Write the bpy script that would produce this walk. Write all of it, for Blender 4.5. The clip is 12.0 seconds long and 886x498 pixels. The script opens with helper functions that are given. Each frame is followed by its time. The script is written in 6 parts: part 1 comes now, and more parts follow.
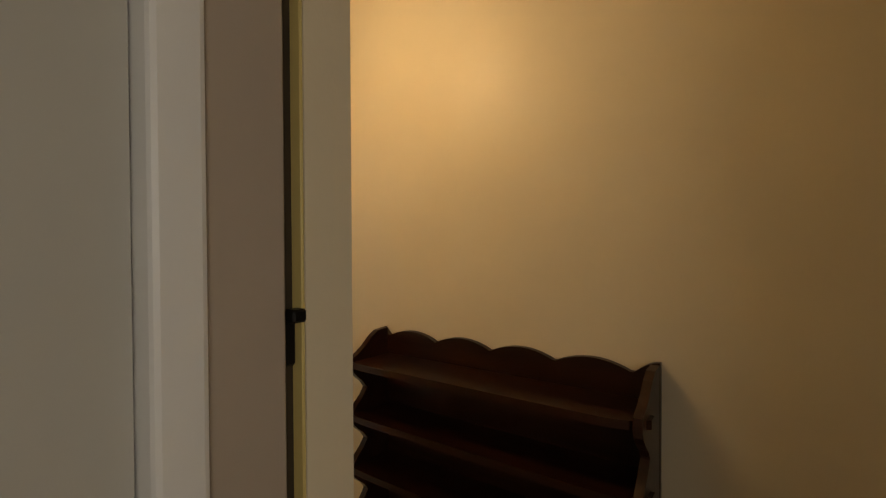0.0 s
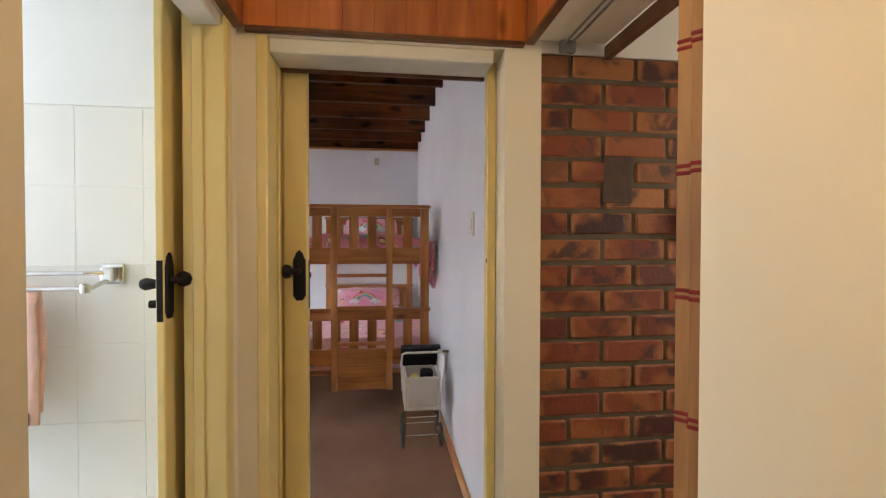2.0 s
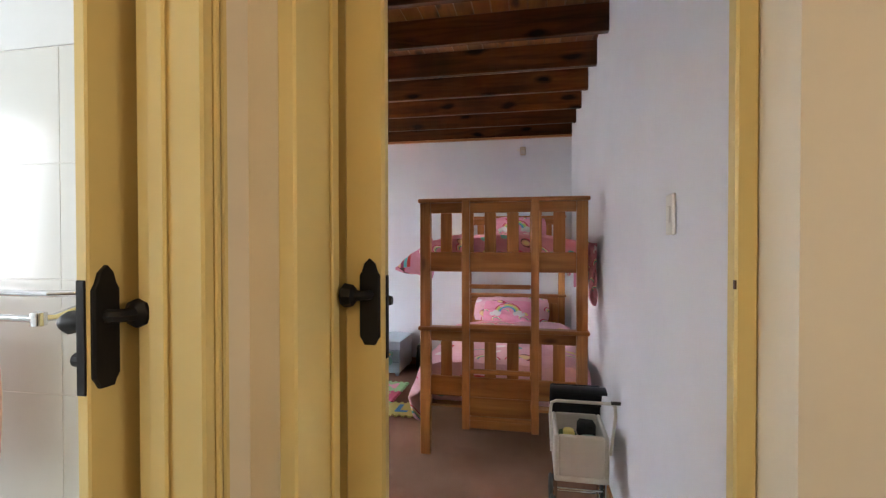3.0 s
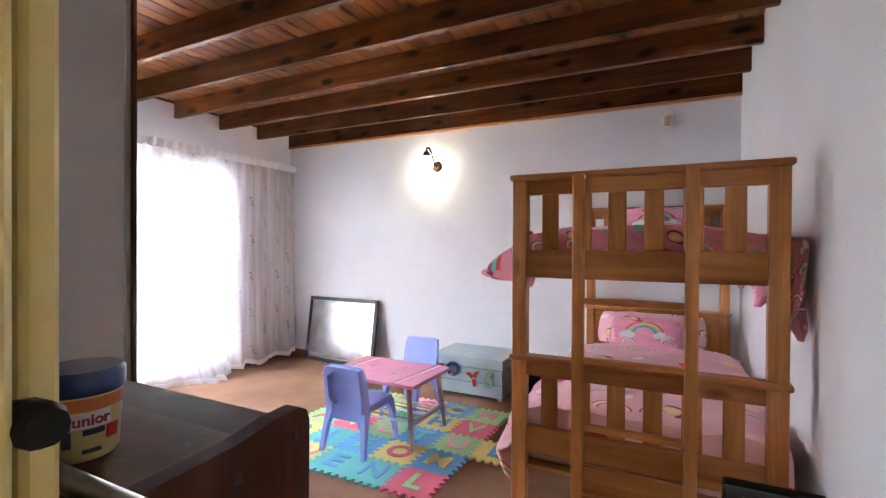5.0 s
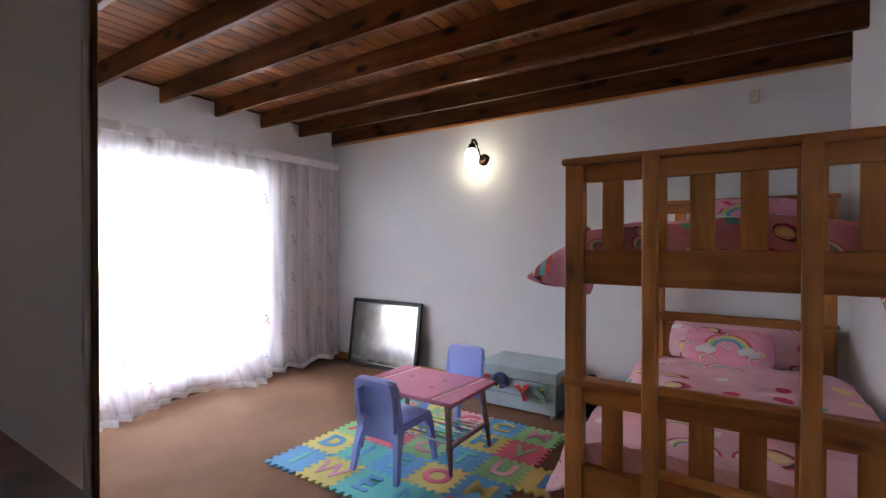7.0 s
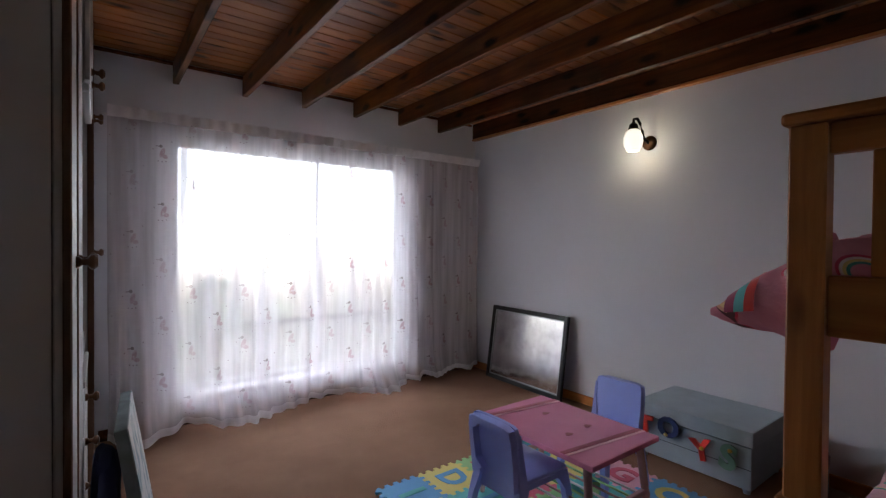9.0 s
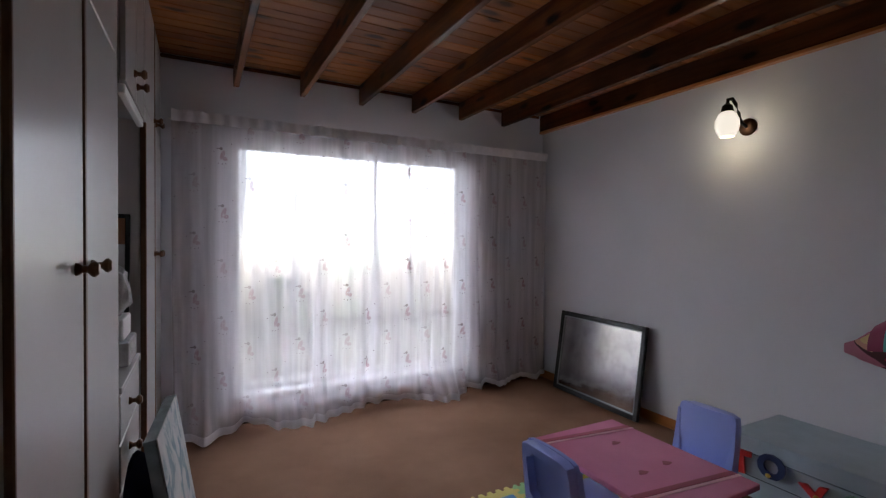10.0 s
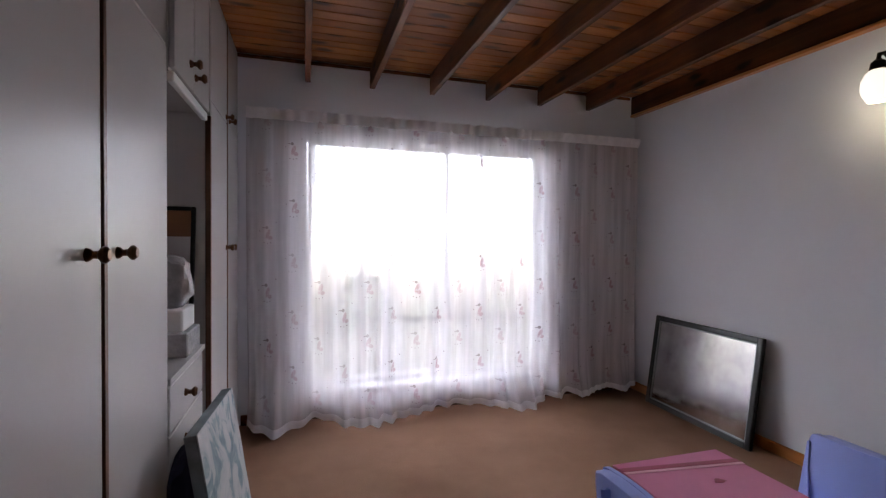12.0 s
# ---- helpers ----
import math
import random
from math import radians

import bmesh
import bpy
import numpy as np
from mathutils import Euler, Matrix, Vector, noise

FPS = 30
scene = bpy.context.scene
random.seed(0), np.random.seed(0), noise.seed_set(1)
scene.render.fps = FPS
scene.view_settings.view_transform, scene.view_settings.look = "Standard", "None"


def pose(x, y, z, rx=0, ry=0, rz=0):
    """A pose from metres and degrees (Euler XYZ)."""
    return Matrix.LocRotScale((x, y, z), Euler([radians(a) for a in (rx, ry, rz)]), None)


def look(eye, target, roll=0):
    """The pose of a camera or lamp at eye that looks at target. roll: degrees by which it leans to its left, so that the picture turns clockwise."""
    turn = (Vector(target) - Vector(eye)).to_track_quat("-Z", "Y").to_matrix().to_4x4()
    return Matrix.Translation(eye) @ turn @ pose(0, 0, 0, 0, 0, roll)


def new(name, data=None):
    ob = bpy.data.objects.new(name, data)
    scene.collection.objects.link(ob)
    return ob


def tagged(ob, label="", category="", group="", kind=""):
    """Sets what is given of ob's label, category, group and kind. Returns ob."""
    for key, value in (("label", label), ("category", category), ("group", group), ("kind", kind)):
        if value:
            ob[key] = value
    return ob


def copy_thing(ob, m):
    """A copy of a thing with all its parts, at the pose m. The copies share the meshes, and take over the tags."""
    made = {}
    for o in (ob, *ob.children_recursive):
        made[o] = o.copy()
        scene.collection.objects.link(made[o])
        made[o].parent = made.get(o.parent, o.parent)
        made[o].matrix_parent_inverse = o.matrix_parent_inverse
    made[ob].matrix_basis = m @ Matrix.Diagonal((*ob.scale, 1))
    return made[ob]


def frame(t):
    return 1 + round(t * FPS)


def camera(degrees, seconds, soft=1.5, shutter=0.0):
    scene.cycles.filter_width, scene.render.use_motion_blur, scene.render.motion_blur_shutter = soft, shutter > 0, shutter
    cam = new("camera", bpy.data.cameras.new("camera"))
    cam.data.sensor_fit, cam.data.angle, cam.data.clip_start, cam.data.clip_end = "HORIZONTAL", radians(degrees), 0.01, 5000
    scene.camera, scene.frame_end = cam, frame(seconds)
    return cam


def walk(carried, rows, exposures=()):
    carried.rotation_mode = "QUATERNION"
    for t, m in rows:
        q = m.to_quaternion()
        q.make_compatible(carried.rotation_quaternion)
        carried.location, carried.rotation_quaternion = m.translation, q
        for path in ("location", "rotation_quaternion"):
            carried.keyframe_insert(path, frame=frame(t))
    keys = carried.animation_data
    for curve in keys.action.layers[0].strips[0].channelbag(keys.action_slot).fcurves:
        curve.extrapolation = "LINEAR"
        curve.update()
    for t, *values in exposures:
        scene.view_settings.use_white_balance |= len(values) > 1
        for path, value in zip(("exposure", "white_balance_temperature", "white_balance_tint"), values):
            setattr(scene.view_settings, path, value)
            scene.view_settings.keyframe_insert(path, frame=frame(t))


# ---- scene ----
cam = camera(87.8, 12.0, soft=1.3)
PATH = [
    (0, (-0.295, 0.259, 1.356), (-1.473, 1.875, 1.328), -0.3),
    (0.5, (-0.543, 0.617, 1.356), (-1.983, 2.004, 1.337), 0.2),
    (1, (-0.825, 0.897, 1.372), (-2.47, 2.033, 1.331), 0.2),
    (1.5, (-1.158, 1.106, 1.365), (-3.032, 1.805, 1.329), -0.1),
    (2, (-1.552, 1.186, 1.364), (-3.534, 1.448, 1.328), 0.1),
    (2.5, (-1.957, 1.226, 1.366), (-3.955, 1.133, 1.335), -0.0),
    (4.5, (-3.066, 1.217, 1.33), (-4.873, 0.36, 1.312), 0.2),
    (5, (-3.172, 1.183, 1.322), (-4.958, 0.283, 1.308), 0.3),
    (5.5, (-3.247, 1.147, 1.315), (-5.011, 0.203, 1.301), 0.3),
    (6, (-3.322, 1.125, 1.309), (-5.061, 0.136, 1.298), 0.4),
    (6.5, (-3.405, 1.104, 1.315), (-5.122, 0.079, 1.301), 0.2),
    (8.5, (-3.888, 0.962, 1.349), (-5.228, -0.523, 1.328), 0.4),
    (9, (-4.023, 0.865, 1.365), (-5.222, -0.736, 1.338), 0.5),
    (9.5, (-4.146, 0.794, 1.374), (-5.21, -0.899, 1.341), 0.4),
    (10, (-4.251, 0.729, 1.384), (-5.179, -1.042, 1.348), 0.5),
    (10.5, (-4.326, 0.681, 1.376), (-5.12, -1.154, 1.342), 0.5),
    (11, (-4.371, 0.633, 1.359), (-5.067, -1.242, 1.324), 0.5),
    (11.5, (-4.418, 0.595, 1.349), (-5.042, -1.305, 1.314), 0.6),
    (12, (-4.464, 0.564, 1.347), (-5.036, -1.352, 1.308), 0.5),
]
EXPOSURES = [(0.0, 0.02, 8400, 14), (0.5, 0.25, 8000, 14), (1.0, 0.6, 7000, 12), (1.5, 0.85, 6450, 11), (2.0, 0.98, 6300, 12), (2.5, 0.95, 6300, 13), (4.3, 1.15, 6250, 12),
             (5.0, 1.15, 6250, 12), (5.5, 0.95, 6250, 12), (6.5, 0.4, 6250, 12), (8.5, -0.75, 6300, 14), (9.5, -1.2, 6300, 15), (10.5, -1.38, 6300, 16), (12.0, -0.92, 6400, 18)]
walk(cam, [(t, look(eye, target, roll)) for t, eye, target, roll in PATH], EXPOSURES)

# ---- world and lights ----
world = bpy.data.worlds.new("overcast_sky")
scene.world = world
world.use_nodes = True
wn = world.node_tree
sky = wn.nodes.new("ShaderNodeTexSky")
sky.sky_type, sky.sun_disc = "NISHITA", False
sky.sun_elevation, sky.sun_rotation = radians(48), radians(200)
sky.air_density, sky.dust_density = 1.0, 4.0
wn.links.new(sky.outputs[0], wn.nodes["Background"].inputs[0])
wn.nodes["Background"].inputs[1].default_value = 0.12


def lamp(name, kind, m, watts, color, size=0.1, size_y=None, spread=None):
    data = bpy.data.lights.new(name, kind)
    data.energy, data.color = watts, color
    if kind == "AREA":
        data.size = size
        if size_y:
            data.shape, data.size_y = "RECTANGLE", size_y
        if spread:
            data.spread = radians(spread)
    elif kind == "SUN":
        data.angle = radians(size)
    else:
        data.shadow_soft_size = size
    ob = new(name, data)
    ob.matrix_world = m
    return ob


# sky light in the bedroom window, the bathroom window; the hall lamp; the wall lamp
lamp("sun", "SUN", look((0, 0, 8), (-1.0, -3.0, 4)), 0.8, (1.0, 0.96, 0.9), 12)
lamp("bathroom_daylight", "AREA", look((-2.5, -1.27, 1.5), (-2.5, 0, 1.3)), 13.0, (0.93, 0.97, 1.0), 0.9, 0.9)
lamp("hall_bulb", "POINT", pose(-1.5, 1.02, 2.17), 7.4, (1.0, 0.75, 0.44), 0.07)
lamp("first_room_daylight", "AREA", look((1.02, -0.6, 1.4), (-0.8, 0.0, 0.7)), 11.5, (0.92, 0.97, 1.0), 0.95, 0.95)
# added fill that brightens the brick passage; no window or lamp is built there
lamp("passage_daylight", "AREA", look((-2.6, 3.3, 1.5), (-2.75, 1.6, 0.9)), 6, (1.0, 0.93, 0.82), 0.7, 0.9)
lamp("wall_lamp_bulb", "POINT", pose(-7.2, -1.035, 2.11), 3.4, (1.0, 0.9, 0.6), 0.035)


# ---- materials ----
class Nodes:
    def __init__(self, name):
        self.mat = bpy.data.materials.new(name)
        self.mat.use_nodes = True
        self.t = self.mat.node_tree
        self.bsdf = self.t.nodes["Principled BSDF"]

    def add(self, kind, **kw):
        n = self.t.nodes.new(kind)
        for k, v in kw.items():
            n.inputs[k].default_value = v
        return n

    def link(self, a, b):
        self.t.links.new(a, b)

    def coords(self, scale=(1, 1, 1), which="Object", rot=(0, 0, 0)):
        tc = self.add("ShaderNodeTexCoord")
        mp = self.add("ShaderNodeMapping", Scale=scale, Rotation=rot)
        self.link(tc.outputs[which], mp.inputs[0])
        return mp.outputs[0]

    def ramp(self, fac, stops, interp="LINEAR"):
        r = self.add("ShaderNodeValToRGB")
        r.color_ramp.interpolation = interp
        e = r.color_ramp.elements
        while len(e) < len(stops):
            e.new(0.5)
        for k, (p, c) in zip(e, stops):
            k.position, k.color = p, (*c, 1)
        self.link(fac, r.inputs[0])
        return r.outputs[0]

    def noise(self, vec, scale, detail=3.0, rough=0.55, dist=0.0):
        n = self.add("ShaderNodeTexNoise", Scale=scale, Detail=detail, Roughness=rough, Distortion=dist)
        self.link(vec, n.inputs["Vector"])
        return n.outputs[0]

    def mix(self, fac, a, b, blend="MIX"):
        m = self.t.nodes.new("ShaderNodeMix")
        m.data_type, m.blend_type = "RGBA", blend
        for sock, v in ((m.inputs[0], fac), (m.inputs[6], a), (m.inputs[7], b)):
            if hasattr(v, "is_linked"):
                self.link(v, sock)
            elif isinstance(v, tuple):
                sock.default_value = (*v, 1) if len(v) == 3 else v
            else:
                sock.default_value = v
        return m.outputs[2]

    def math(self, op, a, b=0.0):
        m = self.t.nodes.new("ShaderNodeMath")
        m.operation = op
        for sock, v in zip(m.inputs, (a, b)):
            if hasattr(v, "is_linked"):
                self.link(v, sock)
            else:
                sock.default_value = v
        return m.outputs[0]

    def color(self, c):
        if hasattr(c, "is_linked"):
            self.link(c, self.bsdf.inputs["Base Color"])
        else:
            self.bsdf.inputs["Base Color"].default_value = (*c, 1)

    def bump(self, h, strength=0.2, dist=0.01):
        b = self.add("ShaderNodeBump", Strength=strength, Distance=dist)
        self.link(h, b.inputs["Height"])
        self.link(b.outputs[0], self.bsdf.inputs["Normal"])

    def set(self, rough=0.5, metal=0.0, spec=0.5):
        i = self.bsdf.inputs
        i["Roughness"].default_value, i["Metallic"].default_value, i["Specular IOR Level"].default_value = rough, metal, spec
        return self.mat


def shade(c, k):
    return tuple(min(1.0, v * k) for v in c)


def paint(name, c, rough=0.5, var=0.08, scale=3.0, bump=0.08, metal=0.0, grain=60.0, spec=0.4):
    n = Nodes(name)
    v = n.coords()
    big = n.noise(v, scale, 4)
    fine = n.noise(v, grain, 3)
    col = n.ramp(big, [(0.3, shade(c, 1 - var)), (0.7, shade(c, 1 + var * 0.6))])
    col = n.mix(n.math("MULTIPLY", fine, 0.25), col, shade(c, 1 - var * 1.5))
    n.color(col)
    n.bump(fine, bump, 0.004)
    return n.set(rough, metal, spec)


def wood(name, dark, light, axis="x", rough=0.4, knots=True, grain=1.0, vary=0.35, spec=0.4, thin="", coat=0.0):
    """Timber with the grain along one axis, darker knots and a tone of its own for each piece."""
    n = Nodes(name)
    long, across = 1.3 * grain, 16.0 * grain
    sc = {"x": (long, across, across), "y": (across, long, across), "z": (across, across, long)}[axis]
    oi = n.add("ShaderNodeObjectInfo")
    geo = n.add("ShaderNodeNewGeometry")
    tc = n.add("ShaderNodeTexCoord")
    off = n.add("ShaderNodeVectorMath")
    off.operation = "ADD"
    shift = n.math("MULTIPLY", n.math("ADD", oi.outputs["Random"], geo.outputs["Random Per Island"]), 37.0)
    n.link(tc.outputs["Object"], off.inputs[0])
    n.link(shift, off.inputs[1])
    mp = n.add("ShaderNodeMapping", Scale=sc)
    n.link(off.outputs[0], mp.inputs[0])
    streak = n.noise(mp.outputs[0], 1.0, 6, 0.6, 0.6)
    fine = n.noise(mp.outputs[0], 5.0, 3, 0.5)
    col = n.ramp(streak, [(0.28, dark), (0.5, tuple((a + b) / 2 for a, b in zip(dark, light))), (0.72, light)])
    col = n.mix(n.math("MULTIPLY", fine, 0.3), col, shade(dark, 0.8))
    if knots:
        ks = {"x": [2.6, 7, 7], "y": [7, 2.6, 7], "z": [7, 7, 2.6]}[axis]
        if thin:
            ks["xyz".index(thin)] = 1.0
        mk = n.add("ShaderNodeMapping", Scale=ks)
        n.link(off.outputs[0], mk.inputs[0])
        vo = n.add("ShaderNodeTexVoronoi", Scale=0.8)
        if thin:
            vo.voronoi_dimensions, vo.inputs["Scale"].default_value = "2D", 0.75
            ps = n.add("ShaderNodeSeparateXYZ")
            n.link(mk.outputs[0], ps.inputs[0])
            flat = n.add("ShaderNodeCombineXYZ")
            for q, ax in enumerate([a for a in range(3) if "xyz"[a] != thin]):
                n.link(ps.outputs[ax], flat.inputs[q])
            warp = n.add("ShaderNodeTexNoise", Scale=2.2, Detail=3.0)
            n.link(flat.outputs[0], warp.inputs["Vector"])
            n.link(n.mix(0.3, flat.outputs[0], warp.outputs["Color"], "ADD"), vo.inputs["Vector"])
        else:
            n.link(mk.outputs[0], vo.inputs["Vector"])
        k = n.ramp(vo.outputs["Distance"], [(0.07 if thin else 0.05, (1, 1, 1)), (0.17 if thin else 0.14, (0, 0, 0))])
        if thin:
            stain = n.noise(off.outputs[0], 1.1, 3)
            col = n.mix(n.ramp(stain, [(0.4, (0, 0, 0)), (0.65, (0.75, 0.75, 0.75))]), col, shade(dark, 0.7))
        col = n.mix(k, col, shade(dark, 0.3))
    tone = n.math("ADD", 1 - vary / 2, n.math("MULTIPLY", n.math("FRACT", n.math("MULTIPLY", shift, 0.7391)), vary))
    cc = n.add("ShaderNodeHueSaturation")
    n.link(tone, cc.inputs["Value"])
    n.link(col, cc.inputs["Color"])
    n.color(cc.outputs[0])
    n.bump(fine, 0.12, 0.004)
    n.bsdf.inputs["Coat Weight"].default_value, n.bsdf.inputs["Coat Roughness"].default_value = coat, 0.07
    return n.set(rough, 0, spec)


def metal(name, c, rough=0.25):
    n = Nodes(name)
    n.color(n.ramp(n.noise(n.coords(), 25), [(0.3, shade(c, 0.8)), (0.7, c)]))
    return n.set(rough, 1.0)


def brick_material():
    n = Nodes("clinker_brick")
    oi = n.add("ShaderNodeObjectInfo")
    tc = n.add("ShaderNodeTexCoord")
    off = n.add("ShaderNodeVectorMath")
    off.operation = "ADD"
    n.link(tc.outputs["Object"], off.inputs[0])
    n.link(n.math("MULTIPLY", oi.outputs["Random"], 91.0), off.inputs[1])
    base = n.ramp(oi.outputs["Random"], [(0.0, (0.035, 0.015, 0.013)), (0.18, (0.085, 0.022, 0.012)), (0.4, (0.17, 0.035, 0.014)),
                                         (0.65, (0.25, 0.06, 0.018)), (0.88, (0.38, 0.15, 0.042)), (1.0, (0.07, 0.024, 0.016))])
    big = n.noise(off.outputs[0], 9, 3, 0.6, 0.4)
    fine = n.noise(off.outputs[0], 70, 4)
    scorch = n.ramp(big, [(0.49, (0, 0, 0)), (0.6, (1, 1, 1))])
    col = n.mix(n.math("MULTIPLY", scorch, 0.85), base, (0.035, 0.018, 0.018))
    pale = n.ramp(n.noise(off.outputs[0], 6, 2), [(0.52, (0, 0, 0)), (0.62, (1, 1, 1))])
    col = n.mix(n.math("MULTIPLY", pale, 0.75), col, (0.34, 0.115, 0.032))
    col = n.mix(n.math("MULTIPLY", fine, 0.4), col, (0.10, 0.032, 0.018))
    sep = n.add("ShaderNodeSeparateXYZ")
    n.link(tc.outputs["Object"], sep.inputs[0])
    ey = n.math("MULTIPLY", n.math("ABSOLUTE", sep.outputs[1]), 9.0)
    ez = n.math("MULTIPLY", n.math("ABSOLUTE", sep.outputs[2]), 26.0)
    edge = n.math("ADD", n.math("MAXIMUM", ey, ez), n.math("MULTIPLY", n.math("SUBTRACT", big, 0.5), 1.2))
    rim = n.ramp(edge, [(0.78, (0, 0, 0)), (1.0, (1, 1, 1))])
    col = n.mix(n.math("MULTIPLY", rim, 0.75), col, (0.36, 0.14, 0.048))
    n.color(col)
    n.bump(fine, 0.5, 0.006)
    return n.set(0.6, 0, 0.35)


def tile_material(name, c, rough, var):
    n = Nodes(name)
    oi = n.add("ShaderNodeObjectInfo")
    v = n.coords()
    col = n.ramp(n.noise(v, 5, 3), [(0.3, shade(c, 1 - var)), (0.7, c)])
    col = n.mix(n.math("MULTIPLY", oi.outputs["Random"], var), col, shade(c, 1 - 2 * var))
    n.color(col)
    n.bump(n.noise(v, 30), 0.03, 0.003)
    return n.set(rough)


def carpet_material():
    n = Nodes("brown_carpet")
    v = n.coords()
    fine = n.noise(v, 260, 2, 0.7)
    col = n.ramp(n.noise(v, 1.7, 4, 0.6), [(0.3, (0.205, 0.108, 0.066)), (0.7, (0.295, 0.168, 0.107))])
    col = n.mix(n.math("MULTIPLY", fine, 0.55), col, (0.15, 0.075, 0.045))
    stain = n.ramp(n.noise(v, 4.5, 3), [(0.6, (0, 0, 0)), (0.8, (1, 1, 1))])
    n.color(n.mix(n.math("MULTIPLY", stain, 0.25), col, (0.13, 0.062, 0.037)))
    n.bump(fine, 0.6, 0.01)
    return n.set(0.95, 0, 0.1)


def curtain_material():
    """Sheer white voile printed with small faded figures in half-drop rows, a dark tuft and dots to each."""
    n = Nodes("printed_voile")
    tc = n.add("ShaderNodeTexCoord")
    wob = n.add("ShaderNodeTexNoise", Scale=3.0, Detail=2.0)
    n.link(tc.outputs["Object"], wob.inputs["Vector"])
    sep = n.add("ShaderNodeSeparateXYZ")
    n.link(n.mix(0.05, tc.outputs["Object"], wob.outputs["Color"], "ADD"), sep.inputs[0])
    DX, DZ = 0.178, 0.40
    cx = n.math("DIVIDE", sep.outputs[0], DX)
    col_no = n.math("FLOOR", cx)
    drop = n.math("MULTIPLY", n.math("FRACT", n.math("MULTIPLY", col_no, 0.5)), 1.0)
    cz = n.math("ADD", n.math("DIVIDE", sep.outputs[2], DZ), drop)
    fx = n.math("MULTIPLY", n.math("SUBTRACT", n.math("FRACT", cx), 0.5), DX)
    fz = n.math("MULTIPLY", n.math("SUBTRACT", n.math("FRACT", cz), 0.5), DZ)
    cell = n.add("ShaderNodeTexWhiteNoise")
    n.link(n.math("ADD", n.math("MULTIPLY", col_no, 7.3), n.math("FLOOR", cz)), cell.inputs["Vector"])

    def blob(x, z, rx, rz, soft=0.35, skew=0.0):
        dz = n.math("SUBTRACT", fz, z)
        dx = n.math("SUBTRACT", n.math("SUBTRACT", fx, x), n.math("MULTIPLY", dz, skew))
        a, b = n.math("DIVIDE", dx, rx), n.math("DIVIDE", dz, rz)
        d = n.math("ADD", n.math("MULTIPLY", a, a), n.math("MULTIPLY", b, b))
        return n.ramp(d, [(1.0 - soft, (1, 1, 1)), (1.0, (0, 0, 0))])

    def either(*m):
        out = m[0]
        for q in m[1:]:
            out = n.math("MAXIMUM", out, q)
        return out

    rag = n.ramp(n.noise(n.coords((1, 0.0, 1)), 45, 3), [(0.30, (0.1, 0.1, 0.1)), (0.46, (1, 1, 1))])
    body = n.math("MULTIPLY", either(blob(0, 0, 0.017, 0.043, 0.6, -0.25), blob(-0.014, -0.028, 0.02, 0.018, 0.6)), rag)
    dark = either(blob(0.008, 0.048, 0.012, 0.013), blob(0.026, 0.046, 0.015, 0.004), blob(-0.018, -0.062, 0.0045, 0.0045), blob(0.004, -0.068, 0.0045, 0.0045),
                  blob(0.026, -0.064, 0.0045, 0.0045), blob(0.055, 0.02, 0.0045, 0.0045), blob(-0.06, 0.09, 0.0045, 0.0045))
    fade = n.math("ADD", 0.42, n.math("MULTIPLY", cell.outputs[0], 0.38))
    mark = n.math("MULTIPLY", either(body, dark), fade)
    ink = n.mix(dark, (0.36, 0.20, 0.23), (0.13, 0.09, 0.09))
    col = n.mix(mark, (0.74, 0.70, 0.74), ink)
    # fold shade painted as grey vertical streaks; the cloth is less open there too
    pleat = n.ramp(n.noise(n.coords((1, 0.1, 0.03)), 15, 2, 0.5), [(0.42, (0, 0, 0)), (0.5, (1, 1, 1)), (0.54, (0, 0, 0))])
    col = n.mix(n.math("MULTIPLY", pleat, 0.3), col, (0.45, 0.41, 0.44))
    diff = n.add("ShaderNodeBsdfDiffuse")
    trl = n.add("ShaderNodeBsdfTranslucent")
    tra = n.add("ShaderNodeBsdfTransparent")
    n.link(col, diff.inputs[0])
    n.link(col, trl.inputs[0])
    weave = n.noise(n.coords((1, 0.2, 0.05)), 15, 3, 0.55)
    open_ = n.math("SUBTRACT", n.ramp(weave, [(0.34, (0.16, 0.16, 0.16)), (0.5, (0.28, 0.28, 0.28)), (0.66, (0.40, 0.40, 0.40))]), n.math("ADD", n.math("MULTIPLY", mark, 0.24), n.math("MULTIPLY", pleat, 0.12)))
    a = n.add("ShaderNodeMixShader", Fac=0.08)
    n.link(diff.outputs[0], a.inputs[1])
    n.link(trl.outputs[0], a.inputs[2])
    b = n.add("ShaderNodeMixShader")
    n.link(open_, b.inputs[0])
    n.link(a.outputs[0], b.inputs[1])
    n.link(tra.outputs[0], b.inputs[2])
    n.link(b.outputs[0], n.t.nodes["Material Output"].inputs[0])
    return n.mat


